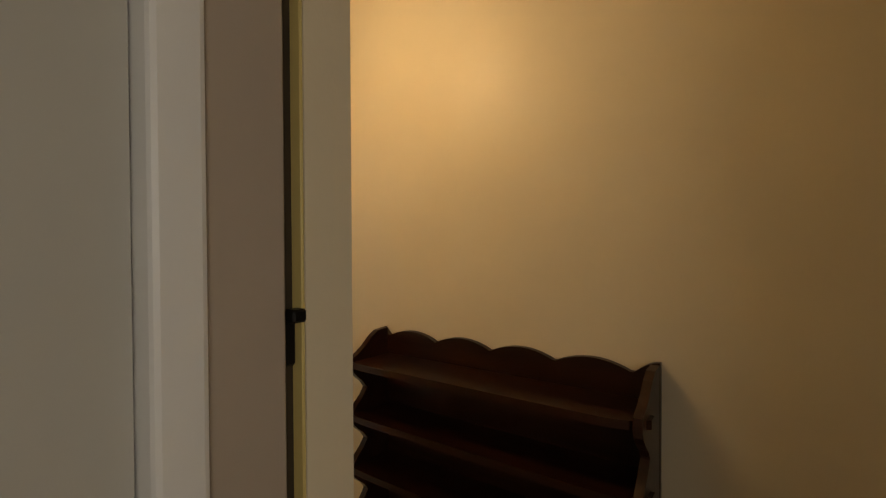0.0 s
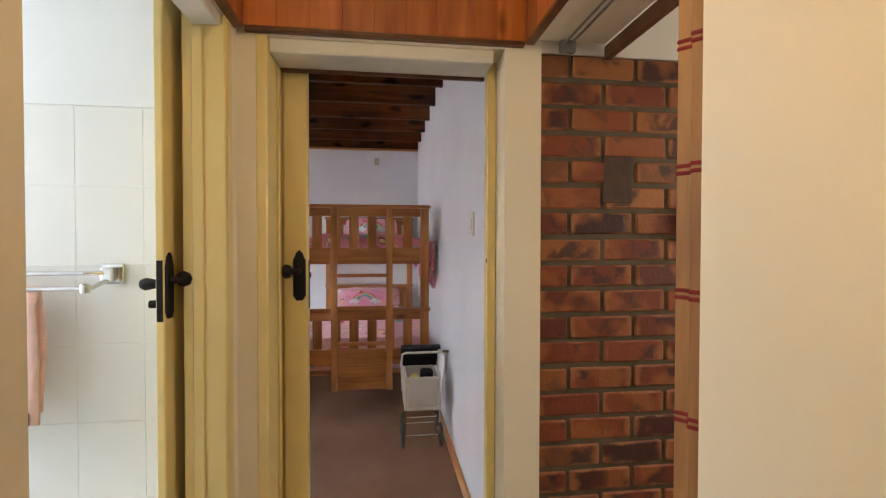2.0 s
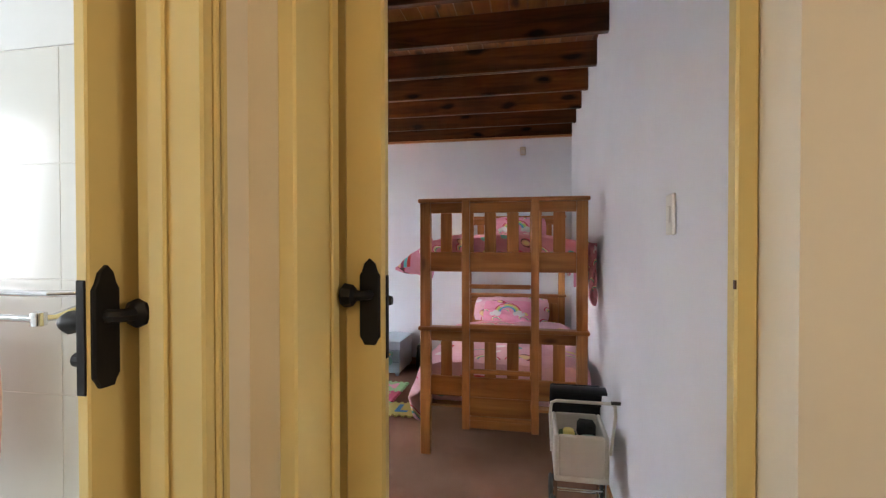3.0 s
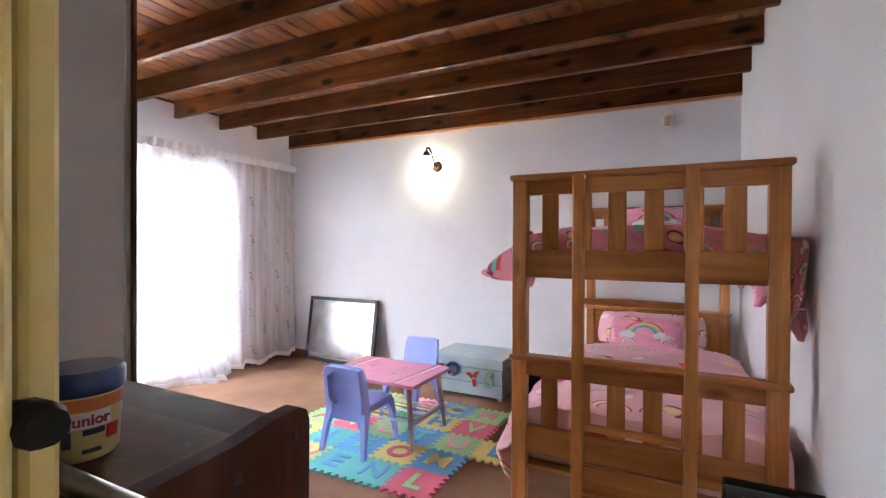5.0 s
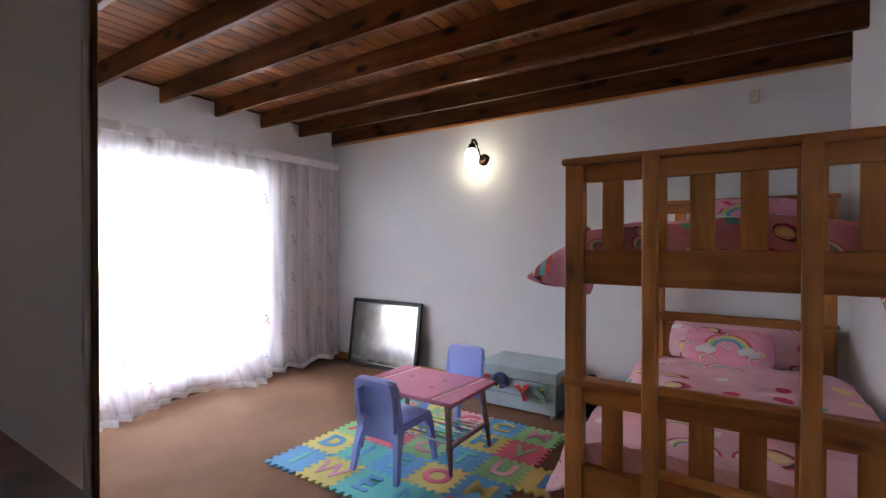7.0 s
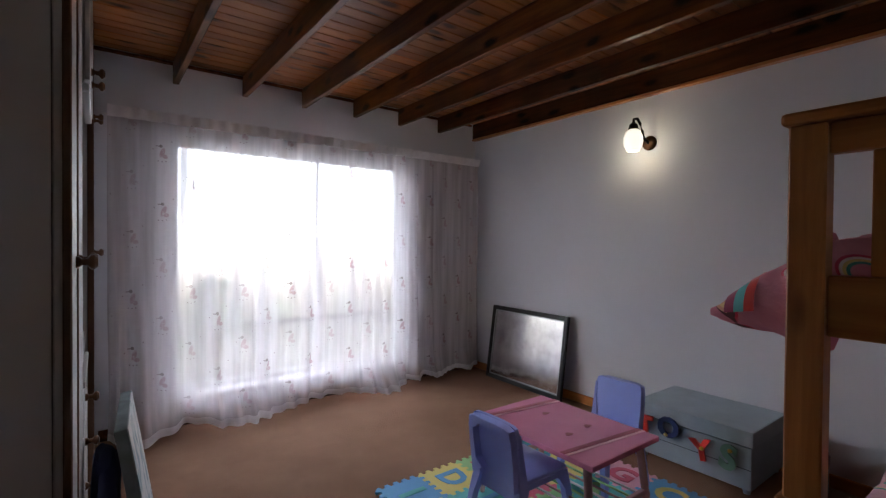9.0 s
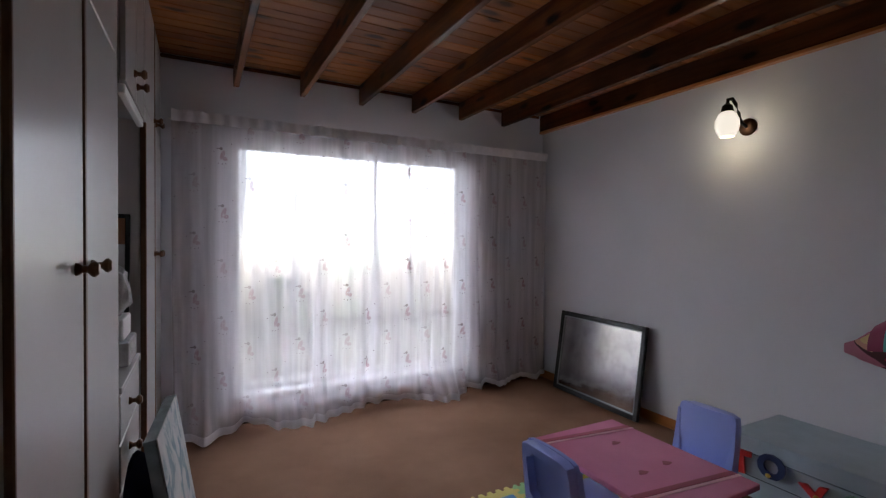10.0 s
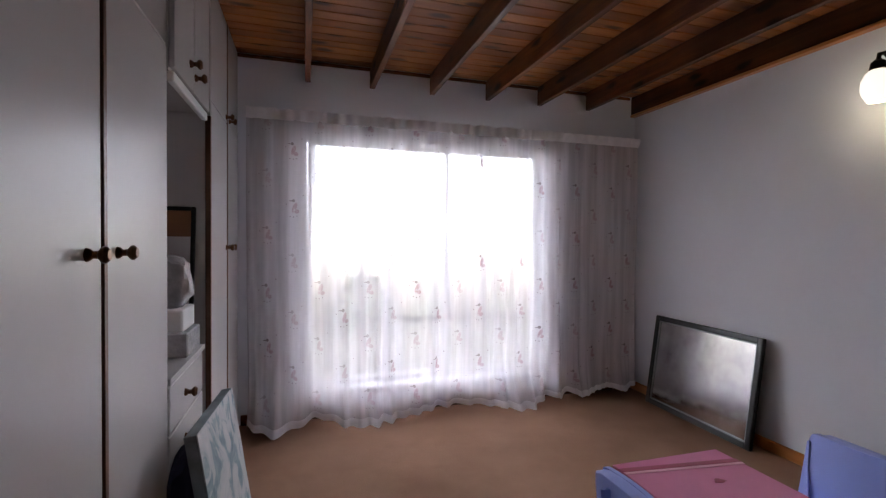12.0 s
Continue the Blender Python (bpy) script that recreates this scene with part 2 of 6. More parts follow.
def quilt_material(name, dark, light, bare, size=4.0):
    """Pink cotton with scattered printed rainbows, small dark-haired figures and teal and white patches."""
    n = Nodes(name)
    os = n.add("ShaderNodeSeparateXYZ")
    n.link(n.coords(), os.inputs[0])
    uv = n.add("ShaderNodeCombineXYZ")
    n.link(n.math("SUBTRACT", os.outputs[0], os.outputs[2]), uv.inputs[0])
    n.link(n.math("ADD", os.outputs[1], n.math("MULTIPLY", os.outputs[2], 0.6)), uv.inputs[1])
    v = uv.outputs[0]
    wob = n.add("ShaderNodeTexNoise", Scale=9.0, Detail=3.0)
    n.link(v, wob.inputs["Vector"])
    vv = n.mix(0.035, v, wob.outputs["Color"], "ADD")
    vo = n.add("ShaderNodeTexVoronoi", Scale=size, Randomness=0.8)
    n.link(v, vo.inputs["Vector"])
    rough_vo = n.add("ShaderNodeTexVoronoi", Scale=size, Randomness=0.8)
    n.link(vv, rough_vo.inputs["Vector"])
    vo.voronoi_dimensions = rough_vo.voronoi_dimensions = "2D"
    loc = n.add("ShaderNodeVectorMath")
    loc.operation = "SUBTRACT"
    n.link(v, loc.inputs[0])
    n.link(vo.outputs["Position"], loc.inputs[1])
    ls = n.add("ShaderNodeSeparateXYZ")
    n.link(loc.outputs[0], ls.inputs[0])
    away = n.math("LESS_THAN", ls.outputs[0], 0.0)
    sep = n.add("ShaderNodeSeparateColor")
    n.link(vo.outputs["Color"], sep.inputs[0])
    kind = sep.outputs[0]
    pink = n.ramp(n.noise(v, 6, 3), [(0.3, dark), (0.7, light)])
    ring = n.ramp(vo.outputs["Distance"], [(0.0, (0, 0, 0)), (0.24, (1, 1, 1)), (0.44, (0, 0, 0))], "CONSTANT")
    bow = n.ramp(vo.outputs["Distance"], [(0.0, (0.10, 0.42, 0.42)), (0.29, (0.82, 0.68, 0.30)), (0.34, (0.86, 0.78, 0.78)), (0.39, (0.66, 0.10, 0.18))], "CONSTANT")
    is_bow = n.math("MULTIPLY", n.math("LESS_THAN", kind, 0.34), n.math("MULTIPLY", ring, away))
    col = n.mix(n.math("MULTIPLY", is_bow, 0.95), pink, bow)
    fig = n.ramp(rough_vo.outputs["Distance"], [(0.0, (1, 1, 1)), (0.30, (1, 1, 1)), (0.31, (0, 0, 0))])
    hue = n.ramp(n.math("ADD", rough_vo.outputs["Distance"], n.math("MULTIPLY", ls.outputs[1], 2.2)),
                 [(0.0, (0.82, 0.66, 0.32)), (0.10, (0.74, 0.42, 0.30)), (0.17, (0.07, 0.03, 0.03)), (0.25, (0.62, 0.04, 0.09)), (0.36, (0.60, 0.10, 0.2))], "CONSTANT")
    is_fig = n.math("MULTIPLY", n.math("GREATER_THAN", kind, 0.72), fig)
    col = n.mix(n.math("MULTIPLY", is_fig, 0.9), col, hue)
    small = n.ramp(rough_vo.outputs["Distance"], [(0.17, (1, 1, 1)), (0.19, (0, 0, 0))])
    patch = n.ramp(sep.outputs[1], [(0.0, (0.14, 0.50, 0.46)), (0.35, (0.88, 0.82, 0.84)), (0.65, (0.66, 0.05, 0.11)), (0.85, (0.84, 0.70, 0.30))], "CONSTANT")
    is_dot = n.math("MULTIPLY", n.math("MULTIPLY", n.math("GREATER_THAN", kind, 0.40), n.math("LESS_THAN", kind, 0.72)), small)
    col = n.mix(n.math("MULTIPLY", is_dot, 0.9), col, patch)
    keep = n.math("GREATER_THAN", sep.outputs[2], bare)
    n.color(n.mix(keep, pink, col))
    n.bump(n.noise(v, 14, 4), 0.5, 0.03)
    return n.set(0.85, 0, 0.2)


def painting_material():
    n = Nodes("blue_white_canvas")
    v = n.coords((1, 1, 0.7))
    f = n.noise(v, 7, 4, 0.6, 1.2)
    n.color(n.ramp(f, [(0.34, (0.12, 0.19, 0.24)), (0.44, (0.22, 0.30, 0.33)), (0.5, (0.44, 0.46, 0.47)), (0.72, (0.56, 0.55, 0.54))]))
    return n.set(0.6)


def mirror_material():
    n = Nodes("mirror_glass")
    n.color(n.ramp(n.noise(n.coords(), 9, 4), [(0.3, (0.5, 0.5, 0.51)), (0.6, (0.66, 0.66, 0.66))]))
    n.link(n.ramp(n.noise(n.coords(), 30, 5), [(0.3, (0.09, 0.09, 0.09)), (0.7, (0.16, 0.16, 0.16))]), n.bsdf.inputs["Roughness"])
    n.bsdf.inputs["Metallic"].default_value = 1.0
    return n.mat


def glow(name, c, strength):
    n = Nodes(name)
    n.color(c)
    n.bsdf.inputs["Emission Color"].default_value = (*c, 1)
    n.bsdf.inputs["Emission Strength"].default_value = strength
    return n.set(0.3)


def glass_material():
    n = Nodes("window_glass")
    n.color((1, 1, 1))
    n.bsdf.inputs["Transmission Weight"].default_value = 1.0
    n.bsdf.inputs["IOR"].default_value = 1.05
    return n.set(0.0)


M_WALL = paint("bedroom_wall_paint", (0.75, 0.755, 0.80), 0.7, 0.04, 2.0, 0.06)
M_HALL = paint("hall_wall_paint", (0.76, 0.68, 0.53), 0.42, 0.05, 2.5, 0.10)
M_CEIL = paint("hall_ceiling_paint", (0.78, 0.74, 0.66), 0.7, 0.04)
M_BATH = paint("bathroom_wall_paint", (0.8, 0.82, 0.82), 0.5, 0.03)
M_ROOM1 = paint("grey_wall_paint", (0.52, 0.505, 0.465), 0.35, 0.05, 4, 0.05)
# jamb colour browned and darkened for warm bounce light and missing daylight
M_ROOMJAMB = paint("jamb_paint_with_warm_shade", (0.46, 0.39, 0.33), 0.35, 0.06, 4, 0.05)
M_DOOR = paint("cream_door_paint", (0.68, 0.53, 0.21), 0.35, 0.06, 4, 0.05)
M_JAMB = paint("old_cream_paint", (0.62, 0.58, 0.49), 0.4, 0.08, 4, 0.05)
M_WARD = paint("wardrobe_paint", (0.56, 0.53, 0.525), 0.27, 0.03, 2, 0.03, spec=0.5)
M_WHITE = paint("white_plastic", (0.78, 0.76, 0.70), 0.35, 0.04)
M_SILL = paint("white_window_paint", (0.8, 0.8, 0.8), 0.4, 0.05)
M_BLACK = paint("black_iron", (0.009, 0.008, 0.0075), 0.45, 0.2, 20, 0.15, spec=0.18)
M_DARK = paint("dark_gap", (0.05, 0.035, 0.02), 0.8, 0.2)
M_BRASS = metal("aged_brass", (0.13, 0.065, 0.035), 0.3)
M_CHROME = metal("chrome", (0.75, 0.75, 0.75), 0.12)
M_STEEL = metal("galvanised_steel", (0.4, 0.42, 0.42), 0.35)
M_FASCIA = wood("varnished_pine_vertical", (0.25, 0.055, 0.011), (0.54, 0.175, 0.038), "z", 0.3, True, 1.0, 0.6, 0.4, "", 0.2)
M_BEAM = wood("dark_stained_beam", (0.042, 0.011, 0.0028), (0.22, 0.066, 0.013), "y", 0.5, True, 1.0, 0.8, 0.15, "x", 0.5)
M_BOARD = wood("pine_ceiling_boards", (0.20, 0.056, 0.011), (0.42, 0.145, 0.032), "x", 0.45, True, 1.0, 0.4, 0.3, "z", 0.15)
M_TRIM = wood("orange_pine_trim_x", (0.36, 0.13, 0.03), (0.55, 0.23, 0.07), "x", 0.35, False, 1.0, 0.2)
M_TRIMY = wood("orange_pine_trim_y", (0.36, 0.13, 0.03), (0.55, 0.23, 0.07), "y", 0.35, False, 1.0, 0.2)
M_BUNKX = wood("pine_rail_x", (0.26, 0.086, 0.022), (0.58, 0.245, 0.07), "x", 0.42, True, 1.0, 0.25)
M_BUNKY = wood("pine_rail_y", (0.26, 0.086, 0.022), (0.58, 0.245, 0.07), "y", 0.42, True, 1.0, 0.25)
M_BUNKZ = wood("pine_post_z", (0.26, 0.086, 0.022), (0.60, 0.26, 0.075), "z", 0.42, True, 1.0, 0.3)
M_SHELF = wood("dark_mahogany", (0.010, 0.003, 0.002), (0.04, 0.011, 0.005), "x", 0.3, False, 1.0, 0.2)
M_DRESS = wood("red_brown_veneer", (0.028, 0.008, 0.005), (0.085, 0.024, 0.011), "z", 0.6, True, 1.2, 0.2, 0.1)
M_DRESSTOP = paint("worn_brown_top", (0.10, 0.04, 0.024), 0.6, 0.5, 9, 0.25, spec=0.06)
M_SHEET = paint("brown_paper_sheet", (0.15, 0.085, 0.055), 0.65, 0.3, 14, 0.8, spec=0.06)
M_EDGE = wood("wardrobe_edge_wood", (0.07, 0.025, 0.010), (0.17, 0.065, 0.022), "z", 0.4, False, 1.0, 0.2)
M_BRICK = brick_material()
M_VENT = paint("brown_cast_plate", (0.07, 0.032, 0.015), 0.55, 0.3, 25, 0.6)
M_MORTAR = paint("grey_brown_mortar", (0.12, 0.092, 0.06), 0.9, 0.3, 12, 0.5)
M_BTILE = tile_material("white_wall_tile", (0.78, 0.79, 0.76), 0.15, 0.03)
M_GROUT = paint("pale_grout", (0.86, 0.85, 0.82), 0.8, 0.05)
M_FTILE = tile_material("cream_floor_tile", (0.58, 0.5, 0.4), 0.3, 0.12)
M_FGROUT = paint("floor_grout", (0.2, 0.15, 0.11), 0.9, 0.2)
M_CARPET = carpet_material()
M_CURTAIN = curtain_material()
M_QUILT = quilt_material("printed_pink_cotton", (0.76, 0.45, 0.54), (0.84, 0.54, 0.62), 0.1, 4.7)
M_QUILTRED = quilt_material("printed_rose_cotton", (0.62, 0.22, 0.31), (0.74, 0.34, 0.43), 0.02, 8.5)
M_PILLOW = paint("pink_pillow_cotton", (0.80, 0.36, 0.50), 0.85, 0.1, 9, 0.2)
M_PILLOWPRINT = quilt_material("printed_pillow_cotton", (0.80, 0.32, 0.48), (0.86, 0.40, 0.56), 0.55, 8.0)
M_CHAIR = paint("lilac_plastic", (0.36, 0.44, 0.93), 0.3, 0.04, 3, 0.02)
M_TABLE = paint("pink_table_paint", (0.66, 0.23, 0.36), 0.22, 0.07, 5, 0.06)
M_RIBBON = paint("dark_red_stripe", (0.32, 0.05, 0.09), 0.5, 0.1)
M_LEG = paint("faded_pink_leg", (0.40, 0.24, 0.24), 0.45, 0.2, 9, 0.1)
M_CHEST = paint("grey_blue_paint", (0.35, 0.42, 0.47), 0.5, 0.12, 6, 0.12)
M_LINE = paint("dark_seam", (0.02, 0.02, 0.025), 0.8, 0.1)
M_NAVY = paint("navy_letter", (0.02, 0.035, 0.10), 0.4, 0.1)
M_RED = paint("red_letter", (0.55, 0.035, 0.03), 0.4, 0.1)
M_GREEN = paint("sage_letter", (0.20, 0.36, 0.28), 0.4, 0.1)
M_GOLD = paint("yellow_bead", (0.7, 0.5, 0.1), 0.35, 0.1)
M_FRAME = paint("pewter_frame", (0.018, 0.017, 0.017), 0.45, 0.25, 14, 0.2)
M_MIRROR = mirror_material()
M_GLASS = glass_material()
M_GLOBE = glow("lit_glass_globe", (1.0, 0.93, 0.76), 2.2)
M_HALLGLOW = glow("lit_hall_shade", (1.0, 0.8, 0.5), 3.0)
M_TOWEL = paint("peach_towelling", (0.92, 0.62, 0.54), 0.95, 0.1, 30, 0.6, grain=200)
M_TAG = paint("grey_label", (0.06, 0.07, 0.08), 0.7, 0.2)
M_CANVAS = painting_material()
M_CANVASEDGE = paint("raw_canvas_edge", (0.55, 0.52, 0.47), 0.8, 0.1)
M_NAVYBAG = paint("navy_bag_cloth", (0.012, 0.016, 0.05), 0.8, 0.3)
M_BLACKCLOTH = paint("black_hood_cloth", (0.010, 0.010, 0.011), 0.85, 0.3)
M_PRAM = paint("off_white_pram_body", (0.62, 0.58, 0.52), 0.45, 0.1)
M_RUBBER = paint("grey_rubber", (0.06, 0.055, 0.05), 0.7, 0.2)
M_BLUELID = paint("blue_lid", (0.012, 0.03, 0.10), 0.3, 0.05)
M_TUB = paint("yellow_tub", (0.62, 0.50, 0.20), 0.35, 0.08)
M_ORANGE = paint("orange_band", (0.60, 0.16, 0.05), 0.4, 0.08)
M_PURPLE = paint("plum_mark", (0.30, 0.03, 0.10), 0.4, 0.1)
M_PAPER = paint("white_paper", (0.75, 0.75, 0.75), 0.8, 0.06)
M_SACK = paint("clear_plastic_bag", (0.5, 0.49, 0.5), 0.2, 0.3, 14, 0.8)
M_CARD = paint("brown_card", (0.24, 0.12, 0.06), 0.8, 0.15)
M_GRASS = paint("yard_ground", (0.075, 0.07, 0.05), 0.9, 0.25, 3, 0.4)
M_LEAF = paint("shrub_leaf", (0.06, 0.11, 0.03), 0.6, 0.4, 12)


def backdrop_material():
    """Overcast sky over a pale blurred distance."""
    n = Nodes("overcast_distance")
    tc = n.add("ShaderNodeTexCoord")
    sep = n.add("ShaderNodeSeparateXYZ")
    n.link(tc.outputs["Object"], sep.inputs[0])
    far = n.noise(n.coords((0.8, 1, 0.9)), 1.4, 3)
    low = n.ramp(far, [(0.35, (0.50, 0.47, 0.36)), (0.5, (0.62, 0.56, 0.47)), (0.65, (0.40, 0.47, 0.30))])
    h = n.math("ADD", n.math("MULTIPLY", sep.outputs[2], 0.3), n.math("MULTIPLY", far, 0.16))
    up = n.ramp(h, [(0.05, (0.032, 0.032, 0.032)), (0.18, (0.055, 0.055, 0.055)), (0.32, (0.11, 0.11, 0.11)), (0.46, (0.26, 0.26, 0.26)), (0.62, (0.65, 0.65, 0.65)), (0.85, (1, 1, 1))])
    em = n.add("ShaderNodeEmission")
    n.link(n.mix(up, low, (0.86, 0.94, 1.0)), em.inputs[0])
    n.link(n.math("MULTIPLY", up, SKY_GLOW), em.inputs[1])
    n.link(em.outputs[0], n.t.nodes["Material Output"].inputs[0])
    return n.mat


SKY_GLOW = 84.0
M_BACKDROP = backdrop_material()
FOAM = {"blue": paint("blue_foam", (0.13, 0.36, 0.66), 0.8, 0.07), "teal": paint("teal_foam", (0.14, 0.52, 0.53), 0.8, 0.07),
        "yellow": paint("yellow_foam", (0.72, 0.62, 0.20), 0.8, 0.07), "red": paint("rose_foam", (0.66, 0.13, 0.20), 0.8, 0.07),
        "green": paint("green_foam", (0.33, 0.60, 0.27), 0.8, 0.07), "pink": paint("pink_foam", (0.75, 0.38, 0.46), 0.8, 0.07)}


# ---- mesh helpers ----
def box(bm, x0, x1, y0, y1, z0, z1, b=0.0, seg=1):
    m = Matrix.LocRotScale(((x0 + x1) / 2, (y0 + y1) / 2, (z0 + z1) / 2), None, (abs(x1 - x0), abs(y1 - y0), abs(z1 - z0)))
    vs = bmesh.ops.create_cube(bm, size=1.0, matrix=m)["verts"]
    if b > 0:
        es = list({e for v in vs for e in v.link_edges})
        bmesh.ops.bevel(bm, geom=es, offset=b, segments=seg, affect="EDGES", profile=0.5)
    return bm


def boxes(*rows, b=0.0, seg=1):
    bm = bmesh.new()
    for r in rows:
        box(bm, *r, b=b, seg=seg)
    return bm


def loft(bm, rings, cap=True, closed=True):
    """Skin a list of rings of points with the same count."""
    vs = [[bm.verts.new(p) for p in ring] for ring in rings]
    n = len(vs[0])
    for a, c in zip(vs, vs[1:]):
        for i in range(n if closed else n - 1):
            bm.faces.new((a[i], a[(i + 1) % n], c[(i + 1) % n], c[i]))
    if cap and closed:
        bm.faces.new(list(reversed(vs[0])))
        bm.faces.new(vs[-1])
    return bm


def tube(bm, pts, r, seg=10):
    pts = [Vector(p) for p in pts]
    rings = []
    for i, p in enumerate(pts):
        d = (pts[min(i + 1, len(pts) - 1)] - pts[max(i - 1, 0)]).normalized()
        u = d.orthogonal().normalized() if abs(d.z) > 0.95 else d.cross(Vector((0, 0, 1))).normalized()
        w = d.cross(u)
        rr = r[i] if isinstance(r, (list, tuple)) else r
        rings.append([p + rr * (math.cos(a) * u + math.sin(a) * w) for a in [2 * math.pi * k / seg for k in range(seg)]])
    return loft(bm, rings)


def lathe(bm, prof, m=Matrix(), seg=20):
    """Turn a profile of (radius, height) about the local z axis."""
    rings = [[m @ Vector((max(r, 1e-4) * math.cos(2 * math.pi * k / seg), max(r, 1e-4) * math.sin(2 * math.pi * k / seg), h)) for k in range(seg)] for r, h in prof]
    return loft(bm, rings)


def prism(bm, poly, plane, d0, d1):
    """Extrude a polygon lying in a plane ('xz', 'yz' or 'xy') from d0 to d1."""
    def at(p, d):
        return {"xz": (p[0], d, p[1]), "yz": (d, p[0], p[1]), "xy": (p[0], p[1], d)}[plane]
    return loft(bm, [[at(p, d0) for p in poly], [at(p, d1) for p in poly]])


def placed(bm, m):
    bmesh.ops.transform(bm, matrix=m, verts=bm.verts)
    return bm


def finish(name, bm, material, smooth=False):
    bmesh.ops.recalc_face_normals(bm, faces=bm.faces)
    me = bpy.data.meshes.new(name)
    bm.to_mesh(me)
    bm.free()
    me.materials.append(material)
    if smooth:
        me.shade_smooth()
        me.set_sharp_from_angle(angle=radians(40))
    return me


def thing(name, base, label, category, group="", kind=""):
    e = new(name)
    e.empty_display_size = 0.05
    e.location = base
    return tagged(e, label, category, group, kind)


def part(name, bm, material, parent, label="", smooth=False):
    """One mesh object under a thing or under a part, in world coordinates."""
    ob = new(name, finish(name, bm, material, smooth))
    ob.parent = parent
    shift = Vector() if parent.parent else parent.location
    ob.matrix_parent_inverse = Matrix.Translation(-shift)
    return tagged(ob, label)


def solid(name, bm, material, label="", category="", group="", kind="", smooth=False):
    return tagged(new(name, finish(name, bm, material, smooth)), label, category, group, kind)


def piece(name, mesh, parent, loc):
    ob = new(name, mesh)
    ob.parent = parent
    ob.location = Vector(loc) - parent.location
    return ob


def text_mesh(s, size, depth, bold=0.0):
    cu = bpy.data.curves.new("letter", "FONT")
    cu.body, cu.size, cu.extrude, cu.align_x, cu.align_y = s, size, depth / 2, "CENTER", "CENTER"
    cu.resolution_u, cu.offset = 3, size * bold
    ob = bpy.data.objects.new("letter", cu)
    me = bpy.data.meshes.new_from_object(ob)
    bpy.data.objects.remove(ob)
    return me


STRUCT = "structure"

# ---- structure: bedroom ----
CZ = 2.66
solid("wall_west", boxes((-7.5, -7.35, -3.2, 1.78, 0, 2.85)), M_WALL, "plain white plaster bedroom wall with lilac cast", "wall", kind=STRUCT)
solid("wall_north", boxes((-7.35, -3.2, 1.63, 1.78, 0, 2.85)), M_WALL, "plain white plaster bedroom wall beside bunk bed", "wall", kind=STRUCT)
solid("wall_south", boxes((-7.35, -6.43, -3.2, -3.0, 0, 2.85), (-4.475, -3.2, -3.2, -3.0, 0, 2.85), (-6.43, -4.475, -3.2, -3.0, 0, 0.215),
                          (-6.43, -4.475, -3.2, -3.0, 2.105, 2.85)), M_WALL, "white plaster wall with the bedroom window", "wall", kind=STRUCT)
solid("wall_east", boxes((-3.2, -3.145, -3.0, 0.64, 0, 2.85), (-3.2, -3.05, 0.64, 0.80, 0, 2.85), (-3.2, -3.05, 0.80, 1.592, 2.0, 2.85),
                         (-3.2, -3.05, 1.592, 1.63, 0, 2.85), (-3.195, -3.05, 1.63, 1.716, 0, 2.85)), M_HALL, "cream plaster wall between hall and bedroom", "wall", kind=STRUCT)
bm = bmesh.new()
y = -3.0
while y < 1.62:
    box(bm, -7.35, -3.2, y + 0.002, min(y + 0.098, 1.63), CZ, CZ + 0.02, b=0.004)
    y += 0.1
box(bm, -7.35, -3.2, -3.0, 1.63, CZ + 0.021, CZ + 0.05)
solid("ceiling", bm, M_BOARD, "varnished pine tongue and groove bedroom ceiling", "ceiling", kind=STRUCT)
for i in range(7):
    x = -4.476 - 0.475 * i
    solid("ceiling_beam", boxes((x - 0.02, x + 0.02, -3.0, 1.63, 2.5, CZ - 0.002), b=0.004), M_BEAM, "dark-stained knotty pine ceiling beam", "beam", "bedroom ceiling beams", STRUCT)
solid("trim_beam", boxes((-7.349, -7.3, -3.0, 1.63, 2.478, 2.498), b=0.003), M_TRIMY, "thin orange pine moulding under the last beam", "trim", kind=STRUCT)
solid("cornice_trim", boxes((-7.29, -4.0, -2.999, -2.985, 2.63, 2.655), b=0.003), M_BEAM, "dark wooden strip at the ceiling edge", "trim", kind=STRUCT)
solid("floor", boxes((-7.36, -3.12, -3.01, 1.64, -0.05, 0.0)), M_CARPET, "worn brown fitted bedroom carpet", "floor", kind=STRUCT)
solid("baseboard_north", boxes((-7.34, -3.25, 1.612, 1.629, 0, 0.075), b=0.004), M_TRIM, "orange pine skirting board", "baseboard", kind=STRUCT)
solid("baseboard_west", boxes((-7.349, -7.332, -2.98, 1.61, 0, 0.075), b=0.004), M_TRIMY, "orange pine skirting board", "baseboard", kind=STRUCT)
solid("baseboard_south", boxes((-7.33, -4.02, -2.999, -2.982, 0, 0.075), b=0.004), M_BEAM, "dark skirting board under the window", "baseboard", kind=STRUCT)

# unseen roof, its eave added over the window to keep high sky off the carpet
solid("roof", boxes((-8.2, 1.9, -4.55, 4.0, 2.92, 3.02), (-8.2, 1.9, -4.55, -4.5, 2.62, 2.92), (-8.2, 1.9, -4.5, -3.2, 2.62, 2.66)), M_CEIL, "unseen flat roof with a white eave added to block high sky", "roof", kind=STRUCT)

